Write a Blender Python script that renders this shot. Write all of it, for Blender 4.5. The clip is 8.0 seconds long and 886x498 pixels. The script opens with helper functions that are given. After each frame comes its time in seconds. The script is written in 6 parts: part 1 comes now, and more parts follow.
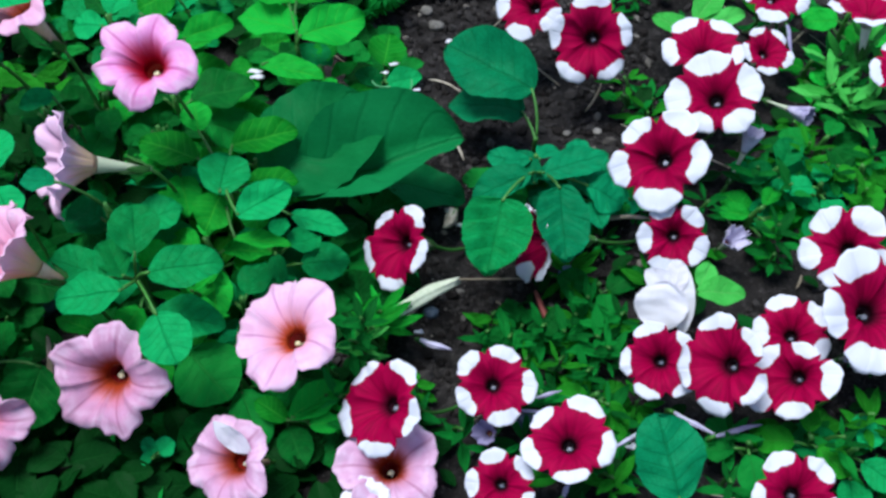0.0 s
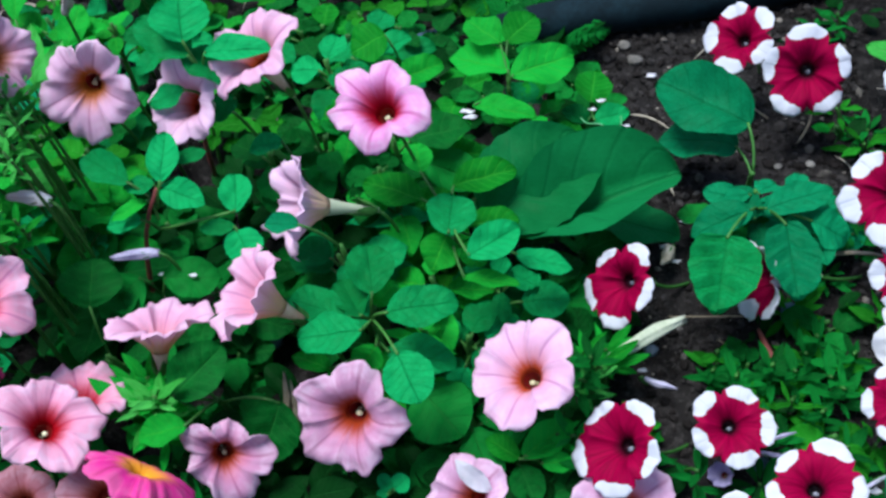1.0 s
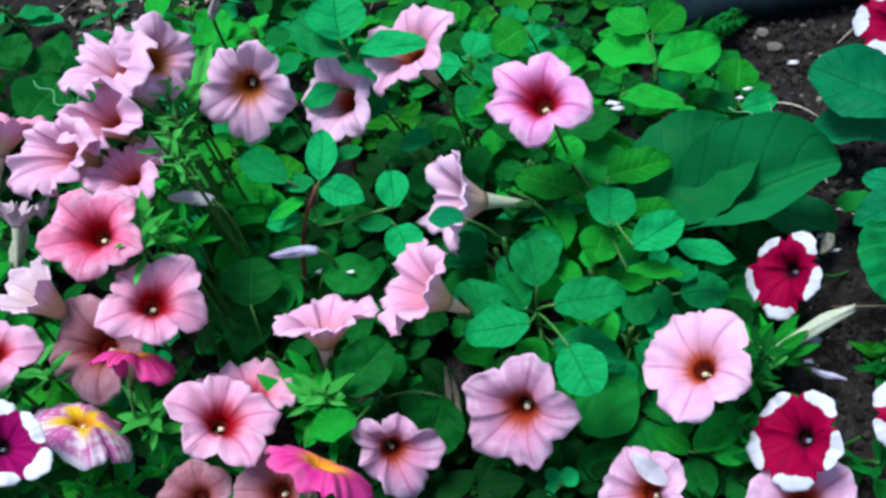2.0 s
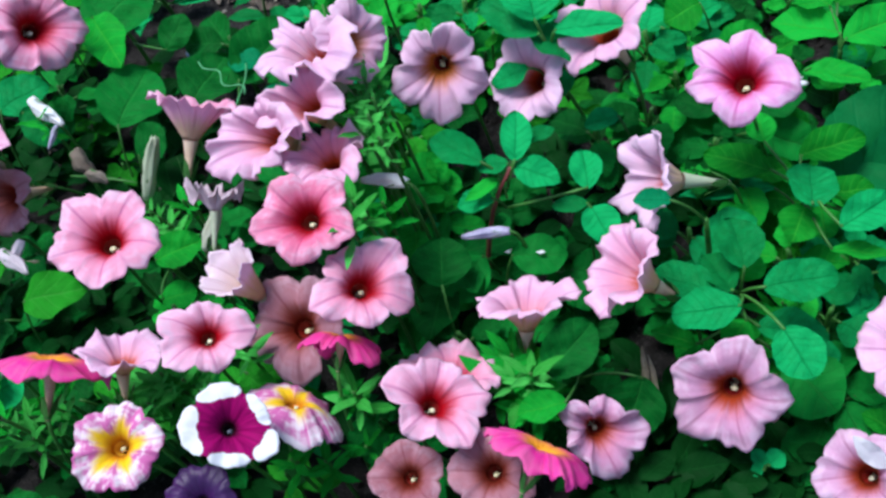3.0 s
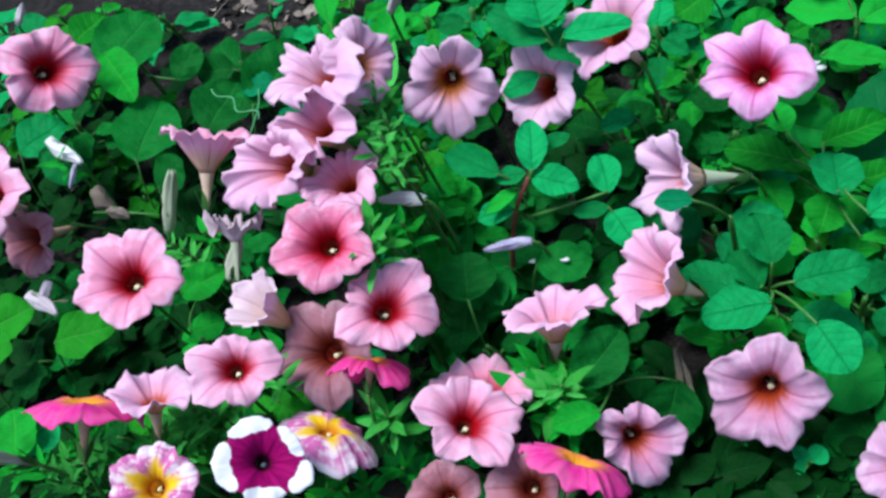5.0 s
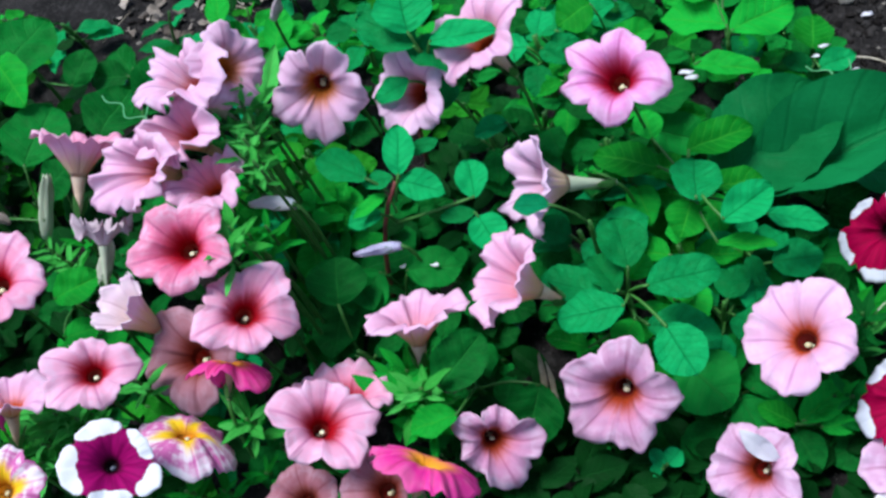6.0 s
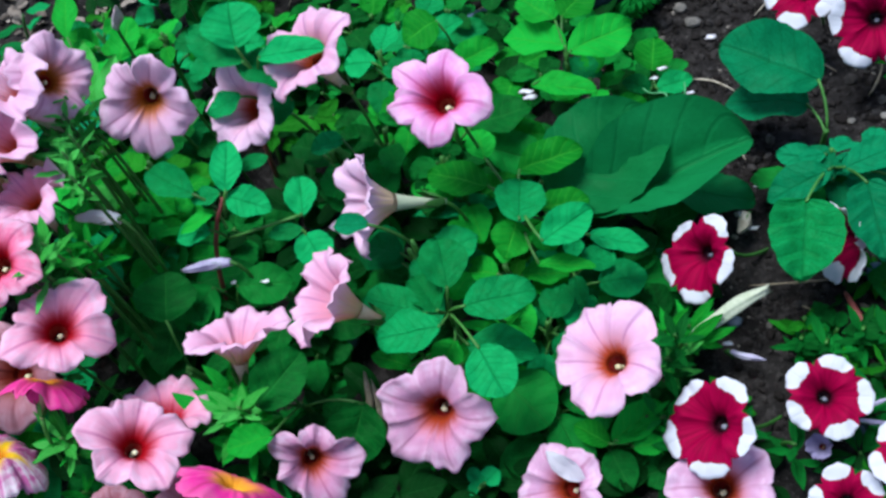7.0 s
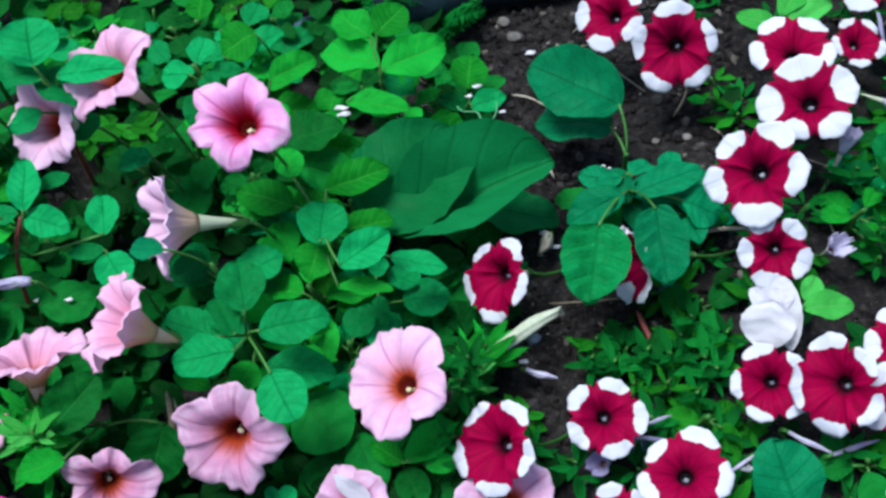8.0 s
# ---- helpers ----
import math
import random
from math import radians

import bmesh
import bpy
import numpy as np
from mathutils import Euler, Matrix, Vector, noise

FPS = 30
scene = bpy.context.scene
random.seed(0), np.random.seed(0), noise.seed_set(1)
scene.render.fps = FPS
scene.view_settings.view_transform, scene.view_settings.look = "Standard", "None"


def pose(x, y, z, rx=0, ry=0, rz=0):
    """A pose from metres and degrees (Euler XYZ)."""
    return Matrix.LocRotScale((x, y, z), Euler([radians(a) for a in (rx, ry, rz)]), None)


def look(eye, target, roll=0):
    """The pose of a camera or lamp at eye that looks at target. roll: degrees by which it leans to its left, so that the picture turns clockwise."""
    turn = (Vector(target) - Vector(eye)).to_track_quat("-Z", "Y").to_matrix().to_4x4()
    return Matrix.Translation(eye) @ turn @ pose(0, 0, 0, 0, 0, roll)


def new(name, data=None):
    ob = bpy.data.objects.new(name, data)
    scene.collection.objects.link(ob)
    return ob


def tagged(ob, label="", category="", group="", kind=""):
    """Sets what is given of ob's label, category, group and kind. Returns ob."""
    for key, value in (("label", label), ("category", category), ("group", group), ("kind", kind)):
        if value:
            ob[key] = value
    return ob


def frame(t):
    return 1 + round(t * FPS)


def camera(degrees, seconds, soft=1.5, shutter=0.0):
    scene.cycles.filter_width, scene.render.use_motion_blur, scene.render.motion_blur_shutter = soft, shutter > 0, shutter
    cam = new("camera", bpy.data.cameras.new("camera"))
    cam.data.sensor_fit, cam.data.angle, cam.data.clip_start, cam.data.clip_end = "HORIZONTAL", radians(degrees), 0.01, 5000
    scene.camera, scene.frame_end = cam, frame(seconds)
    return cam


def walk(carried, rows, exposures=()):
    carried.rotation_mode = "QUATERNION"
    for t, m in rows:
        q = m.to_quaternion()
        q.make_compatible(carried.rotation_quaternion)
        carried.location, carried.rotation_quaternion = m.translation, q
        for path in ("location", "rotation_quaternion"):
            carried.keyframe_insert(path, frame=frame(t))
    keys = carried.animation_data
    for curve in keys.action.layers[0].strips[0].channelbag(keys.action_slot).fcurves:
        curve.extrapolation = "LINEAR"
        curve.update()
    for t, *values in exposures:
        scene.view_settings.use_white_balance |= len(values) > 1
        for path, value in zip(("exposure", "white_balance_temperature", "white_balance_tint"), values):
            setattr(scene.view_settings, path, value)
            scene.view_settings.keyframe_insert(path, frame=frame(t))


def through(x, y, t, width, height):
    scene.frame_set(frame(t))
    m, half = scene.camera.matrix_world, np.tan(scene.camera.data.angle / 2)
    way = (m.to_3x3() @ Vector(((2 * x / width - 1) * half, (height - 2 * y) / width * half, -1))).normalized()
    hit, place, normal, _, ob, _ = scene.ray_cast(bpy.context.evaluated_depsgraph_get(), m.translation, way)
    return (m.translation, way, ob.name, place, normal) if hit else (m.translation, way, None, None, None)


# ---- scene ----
cam = camera(44.30, 8.0, 2.8)
PATH = [
    (0, look((0.0217, 0.0126, 0.6388), (-0.0056, 0.6390, -0.1402), -2.29)),
    (0.5, look((-0.0155, 0.0209, 0.6512), (-0.0831, 0.6623, -0.1130), -4.84)),
    (1, look((-0.0434, 0.0139, 0.6527), (-0.1861, 0.6526, -0.1035), -10.37)),
    (1.2, look((-0.0720, 0.0059, 0.6543), (-0.2120, 0.6474, -0.0999), -10.11)),
    (2.3, look((-0.1212, 0.0061, 0.6560), (-0.3586, 0.6306, -0.0880), -17.49)),
    (2.5, look((-0.1498, 0.0095, 0.6718), (-0.3974, 0.6170, -0.0830), -18.15)),
    (3, look((-0.1892, 0.0030, 0.6824), (-0.4517, 0.6034, -0.0729), -20.00)),
    (3.5, look((-0.1996, 0.0127, 0.6912), (-0.4863, 0.6057, -0.0613), -22.57)),
    (4, look((-0.1913, 0.0299, 0.7086), (-0.5029, 0.5995, -0.0519), -26.89)),
    (4.2, look((-0.2072, 0.0239, 0.7015), (-0.4985, 0.6064, -0.0574), -25.34)),
    (5.3, look((-0.1598, 0.0144, 0.6743), (-0.4533, 0.6164, -0.0683), -25.87)),
    (5.5, look((-0.1426, 0.0110, 0.6656), (-0.4340, 0.6207, -0.0715), -25.48)),
    (6, look((-0.1199, 0.0158, 0.6617), (-0.3802, 0.6259, -0.0868), -23.51)),
    (6.5, look((-0.0891, 0.0214, 0.6590), (-0.3111, 0.6374, -0.0968), -20.76)),
    (7, look((-0.0541, 0.0302, 0.6540), (-0.2497, 0.6443, -0.1107), -18.73)),
    (7.5, look((-0.0225, 0.0394, 0.6541), (-0.1741, 0.6478, -0.1249), -15.76)),
    (8, look((0.0106, 0.0516, 0.6759), (-0.0904, 0.6454, -0.1223), -12.07)),
]
walk(cam, PATH, [(0.0, 0.88), (2.5, 0.90), (5.5, 0.90), (8.0, 0.87)])

# ---------------------------------------------------------------- world and light
world = bpy.data.worlds.new("sky")
scene.world = world
world.use_nodes = True
wn, wl = world.node_tree.nodes, world.node_tree.links
sky = wn.new("ShaderNodeTexSky")
sky.sky_type, sky.sun_disc = "NISHITA", False
sky.sun_elevation, sky.sun_rotation = radians(74), radians(-85)
wn["Background"].inputs["Strength"].default_value = 0.10
wl.new(sky.outputs["Color"], wn["Background"].inputs["Color"])
sun = new("sun", bpy.data.lights.new("sun", "SUN"))
sun.data.energy, sun.data.angle, sun.data.color = 2.85, radians(26), (0.89, 0.965, 1.0)
sun.matrix_world = look((-0.8, 0.55, 3.0), (-0.2, 0.5, 0))


# ---------------------------------------------------------------- materials
class Nodes:
    """A short way to write a node material."""

    def __init__(self, name):
        self.mat = bpy.data.materials.new(name)
        self.mat.use_nodes = True
        self.tree = self.mat.node_tree
        self.bsdf = self.tree.nodes["Principled BSDF"]
        self.out = self.tree.nodes["Material Output"]

    def node(self, kind, **inputs):
        n = self.tree.nodes.new(kind)
        for key, value in inputs.items():
            self.put(n.inputs[key.replace("_", " ")], value)
        return n

    def put(self, socket, value):
        if isinstance(value, bpy.types.NodeSocket):
            self.tree.links.new(value, socket)
        elif isinstance(value, tuple) and len(value) == 3 and socket.type == "RGBA":
            socket.default_value = (*value, 1)
        else:
            socket.default_value = value

    def math(self, op, a, b=0.0, c=0.0):
        n = self.tree.nodes.new("ShaderNodeMath")
        n.operation = op
        for s, v in zip(n.inputs, (a, b, c)):
            self.put(s, v)
        return n.outputs[0]

    def mix(self, f, a, b, blend="MIX"):
        n = self.tree.nodes.new("ShaderNodeMix")
        n.data_type, n.blend_type = "RGBA", blend
        self.put(n.inputs[0], f), self.put(n.inputs[6], a), self.put(n.inputs[7], b)
        return n.outputs[2]

    def step(self, x, lo, hi):
        n = self.tree.nodes.new("ShaderNodeMapRange")
        n.interpolation_type = "SMOOTHSTEP"
        self.put(n.inputs[0], x)
        n.inputs[1].default_value, n.inputs[2].default_value = lo, hi
        return n.outputs[0]

    def noise(self, scale, detail=3.0, vector=None, rough=0.55):
        n = self.node("ShaderNodeTexNoise", Scale=scale, Detail=detail, Roughness=rough)
        if vector is not None:
            self.put(n.inputs["Vector"], vector)
        return n.outputs["Fac"]

    def coords(self, which):
        return self.tree.nodes.new("ShaderNodeTexCoord").outputs[which]

    def bump(self, height, strength, distance):
        n = self.node("ShaderNodeBump", Strength=strength, Distance=distance, Height=height)
        self.put(self.bsdf.inputs["Normal"], n.outputs[0])

    def shade(self, color, roughness, translucent=0.0, through=None, specular=0.5, sheen=0.0):
        self.put(self.bsdf.inputs["Base Color"], color)
        self.put(self.bsdf.inputs["Roughness"], roughness)
        self.bsdf.inputs["Specular IOR Level"].default_value = specular
        self.bsdf.inputs["Sheen Weight"].default_value = sheen
        if translucent:
            t = self.node("ShaderNodeBsdfTranslucent", Color=through if through is not None else color)
            m = self.node("ShaderNodeMixShader", Fac=translucent)
            self.put(m.inputs[1], self.bsdf.outputs[0]), self.put(m.inputs[2], t.outputs[0])
            self.put(self.out.inputs["Surface"], m.outputs[0])
        return self.mat


def leaf_material(name, dark, light, vein, gloss=0.42, side_veins=7.0):
    k = Nodes(name)
    uv = k.node("ShaderNodeSeparateXYZ", Vector=k.coords("UV"))
    u, v = uv.outputs[0], uv.outputs[1]
    off = k.math("ABSOLUTE", k.math("SUBTRACT", u, 0.5))
    rnd = k.tree.nodes.new("ShaderNodeObjectInfo").outputs["Random"]
    obj = k.coords("Object")
    patch, grain = k.noise(4.5, 4, obj), k.noise(38, 3, obj, 0.65)
    wave = k.math("FRACT", k.math("SUBTRACT", k.math("MULTIPLY", v, side_veins), k.math("MULTIPLY", off, 3.2)))
    side = k.math("SUBTRACT", 1.0, k.step(k.math("ABSOLUTE", k.math("SUBTRACT", wave, 0.5)), 0.02, 0.11))
    rib = k.math("SUBTRACT", 1.0, k.step(off, 0.008, 0.035))
    tone = k.math("ADD", k.math("MULTIPLY", rnd, 0.65), k.math("MULTIPLY", patch, 0.5))
    tone = k.math("ADD", tone, k.math("MULTIPLY", k.math("SUBTRACT", grain, 0.5), 0.75))
    col = k.mix(k.step(tone, 0.15, 0.95), dark, light)
    col = k.mix(k.math("MULTIPLY", side, 0.3), col, vein)
    col = k.mix(k.math("MULTIPLY", rib, 0.5), col, vein)
    height = k.math("SUBTRACT", k.math("MULTIPLY", grain, 0.25), k.math("ADD", k.math("MULTIPLY", side, 0.35), rib))
    k.bump(k.math("ADD", height, k.math("MULTIPLY", patch, 1.2)), 0.6, 0.0016)
    rough = k.math("ADD", gloss, k.math("MULTIPLY", patch, 0.2))
    return k.shade(col, rough, 0.25, k.mix(0.5, col, light), 0.035)


def petal_base(name, crease=0.32):
    k = Nodes(name)
    uv = k.node("ShaderNodeSeparateXYZ", Vector=k.coords("UV"))
    u, v = uv.outputs[0], uv.outputs[1]
    lobe = k.math("FRACT", u)
    off = k.math("ABSOLUTE", k.math("SUBTRACT", lobe, 0.5))
    rnd = k.tree.nodes.new("ShaderNodeObjectInfo").outputs["Random"]
    streak = k.noise(1.0, 3, k.node("ShaderNodeCombineXYZ", X=k.math("MULTIPLY", u, 9.0), Y=k.math("MULTIPLY", v, 1.6), Z=k.math("MULTIPLY", rnd, 40.0)).outputs[0])
    blotch = k.noise(2.2, 3, k.node("ShaderNodeCombineXYZ", X=k.math("MULTIPLY", u, 1.0), Y=k.math("MULTIPLY", v, 2.0), Z=k.math("MULTIPLY", rnd, 90.0)).outputs[0])
    vein = k.math("SUBTRACT", 1.0, k.step(off, 0.006, 0.035))
    fork = k.math("FRACT", k.math("ADD", k.math("MULTIPLY", off, 9.0), k.math("MULTIPLY", v, 0.9)))
    fork = k.math("SUBTRACT", 1.0, k.step(k.math("ABSOLUTE", k.math("SUBTRACT", fork, 0.5)), 0.02, 0.14))
    k.bump(k.math("ADD", streak, k.math("MULTIPLY", k.math("ADD", vein, k.math("MULTIPLY", fork, 0.4)), -0.7)), crease, 0.0012)
    return k, v, off, rnd, streak, blotch, vein, fork


def salmon_petal(name, pale, pink, veins, eye, reach=0.30, glow=(0.85, 0.20, 0.30), rim_sheen=1.0):
    """Pink that pales to the rim, with purple mid-veins, fine streaks, a painted sheen and a red eye."""
    k, v, off, rnd, streak, blotch, vein, fork = petal_base(name)
    uv = k.node("ShaderNodeSeparateXYZ", Vector=k.coords("UV"))
    fine = k.noise(1.0, 2, k.node("ShaderNodeCombineXYZ", X=k.math("MULTIPLY", uv.outputs[0], 26.0), Y=k.math("MULTIPLY", v, 2.2), Z=k.math("MULTIPLY", rnd, 70.0)).outputs[0])
    tone = k.math("ADD", k.math("MULTIPLY", blotch, 0.9), k.math("MULTIPLY", k.math("SUBTRACT", rnd, 0.5), 0.5))
    col = k.mix(k.step(tone, 0.2, 0.75), pale, pink)
    col = k.mix(k.math("MULTIPLY", k.step(streak, 0.5, 0.75), 0.15), col, veins)
    col = k.mix(k.math("MULTIPLY", k.step(fine, 0.52, 0.75), 0.10), col, veins)
    # whitish highlights painted in blotches over the outer half
    painted_sheen = k.math("MULTIPLY", k.step(k.math("ADD", blotch, k.math("MULTIPLY", streak, 0.5)), 0.62, 0.9), k.step(v, 0.35, 0.8))
    col = k.mix(k.math("MULTIPLY", painted_sheen, 0.55 * rim_sheen), col, (0.86, 0.68, 0.84))
    seam = k.math("MULTIPLY", k.step(off, 0.45, 0.495), k.step(v, 0.25, 0.6))
    col = k.mix(k.math("MULTIPLY", seam, 0.3), col, veins)
    far = k.math("SUBTRACT", 1.0, k.math("MULTIPLY", k.step(v, 0.85, 1.0), 0.6))
    line = k.math("SUBTRACT", 1.0, k.step(k.math("ADD", off, k.math("MULTIPLY", k.math("SUBTRACT", fine, 0.5), 0.03)), 0.012, 0.05))
    col = k.mix(k.math("MULTIPLY", k.math("MULTIPLY", line, far), 0.5), col, veins)
    col = k.mix(k.math("MULTIPLY", fork, 0.05), col, veins)
    edge = k.math("ADD", v, k.math("MULTIPLY", k.math("SUBTRACT", streak, 0.5), 0.20))
    # pale rim, partly its own tint and partly a highlight in the colour
    col = k.mix(k.math("MULTIPLY", k.step(v, 0.6, 1.0), 0.22 * rim_sheen), col, (0.87, 0.73, 0.87))
    col = k.mix(k.math("MULTIPLY", k.math("SUBTRACT", 1.0, k.step(edge, 0.10, 0.50)), 0.62), col, glow)
    col = k.mix(k.math("SUBTRACT", 1.0, k.step(edge, 0.06, reach * 1.3)), col, eye)
    return k.shade(col, 0.6, 0.36, col, 0.12)


def star_petal(name, red, deep, white, width=0.37, depth=0.42, vary=0.22):
    """A red star with a rounded white patch on the rim of each lobe."""
    k, v, off, rnd, streak, blotch, vein, fork = petal_base(name, 0.3)
    a = k.math("POWER", k.math("DIVIDE", off, width), 3.0)
    reach = k.math("ADD", depth - 0.1, k.math("ADD", k.math("MULTIPLY", blotch, 0.2), k.math("MULTIPLY", k.math("SUBTRACT", rnd, 0.5), vary)))
    inward = k.math("MAXIMUM", k.math("DIVIDE", k.math("SUBTRACT", 1.02, v), reach), 0.0)
    d = k.math("ADD", a, k.math("POWER", inward, 2.6))
    d = k.math("ADD", d, k.math("MULTIPLY", k.math("SUBTRACT", streak, 0.5), 0.16))
    body = k.mix(k.step(streak, 0.3, 0.75), red, deep)
    body = k.mix(k.math("MULTIPLY", vein, 0.25), body, deep)
    body = k.mix(k.math("SUBTRACT", 1.0, k.step(v, 0.0, 0.22)), body, (0.03, 0.003, 0.01))
    col = k.mix(k.step(d, 0.86, 1.02), k.mix(k.math("MULTIPLY", fork, 0.08), white, (0.55, 0.5, 0.66)), body)
    return k.shade(col, 0.65, 0.2, col, 0.05)


def back_petal(name, rim, base, veins):
    """The outside of a corolla: the rim's colour runs down into the tube's."""
    k, v, off, rnd, streak, blotch, vein, fork = petal_base(name)
    edge = k.math("ADD", v, k.math("MULTIPLY", k.math("SUBTRACT", streak, 0.5), 0.3))
    col = k.mix(k.step(edge, 0.12, 0.62), base, rim)
    col = k.mix(k.math("MULTIPLY", vein, 0.5), col, veins)
    col = k.mix(k.math("MULTIPLY", k.step(streak, 0.5, 0.75), 0.25), col, veins)
    return k.shade(col, 0.65, 0.3, col, 0.12)


def sun_petal(name, eye, white, pink):
    """A yellow eye that runs out in short rays, with white and magenta mottled beyond."""
    k, v, off, rnd, streak, blotch, vein, fork = petal_base(name)
    mottle = k.math("ADD", k.math("MULTIPLY", blotch, 0.9), k.math("MULTIPLY", streak, 0.6))
    mottle = k.math("ADD", mottle, k.math("MULTIPLY", off, 0.35))
    col = k.mix(k.math("MULTIPLY", k.step(mottle, 0.68, 0.95), 0.9), white, pink)
    col = k.mix(k.math("MULTIPLY", vein, 0.5), col, pink)
    edge = k.math("ADD", k.math("ADD", v, k.math("MULTIPLY", off, 0.75)), k.math("MULTIPLY", k.math("SUBTRACT", streak, 0.5), 0.5))
    col = k.mix(k.math("SUBTRACT", 1.0, k.step(edge, 0.40, 0.78)), col, eye)
    col = k.mix(k.math("SUBTRACT", 1.0, k.step(v, 0.02, 0.28)), col, (0.62, 0.22, 0.01))
    return k.shade(col, 0.6, 0.28, col, 0.12)


def plain_material(name, a, b, scale, rough=0.6, bump=0.3, translucent=0.0, specular=0.4):
    k = Nodes(name)
    obj = k.coords("Object")
    n1, n2 = k.noise(scale, 4, obj), k.noise(scale * 7, 2, obj)
    rnd = k.tree.nodes.new("ShaderNodeObjectInfo").outputs["Random"]
    t = k.math("ADD", k.math("MULTIPLY", n1, 0.8), k.math("MULTIPLY", k.math("SUBTRACT", rnd, 0.5), 0.5))
    t = k.math("ADD", t, k.math("MULTIPLY", k.math("SUBTRACT", n2, 0.5), 0.4))
    k.bump(k.math("ADD", n1, k.math("MULTIPLY", n2, 0.4)), bump, 0.002)
    return k.shade(k.mix(k.step(t, 0.2, 0.75), a, b), rough, translucent, None, specular)


def crumb_material():
    """Crumbs of soil, each of its own tone."""
    k = Nodes("soil_crumb")
    rnd = k.tree.nodes.new("ShaderNodeNewGeometry").outputs["Random Per Island"]
    n = k.noise(300, 3, k.coords("Object"))
    col = k.mix(k.step(rnd, 0.2, 0.95), (0.010, 0.009, 0.0092), (0.040, 0.037, 0.037))
    col = k.mix(k.step(rnd, 0.93, 1.0), col, (0.26, 0.23, 0.20))
    k.bump(n, 0.8, 0.002)
    return k.shade(k.mix(k.math("MULTIPLY", n, 0.4), col, (0.03, 0.022, 0.018)), 0.95, specular=0.08)


def soil_material():
    k = Nodes("soil")
    obj = k.coords("Object")
    n1, n2, n3 = k.noise(9, 4, obj), k.noise(110, 5, obj, 0.7), k.noise(700, 3, obj)
    col = k.mix(k.step(n1, 0.35, 0.65), (0.009, 0.0078, 0.0077), (0.029, 0.0255, 0.0252))
    col = k.mix(k.math("MULTIPLY", k.step(n2, 0.45, 0.75), 0.65), col, (0.078, 0.070, 0.068))
    col = k.mix(k.math("MULTIPLY", k.step(n3, 0.62, 0.72), 0.5), col, (0.3, 0.27, 0.25))
    k.bump(k.math("ADD", k.math("MULTIPLY", n2, 1.5), n3), 0.9, 0.006)
    return k.shade(col, 0.95, specular=0.08)


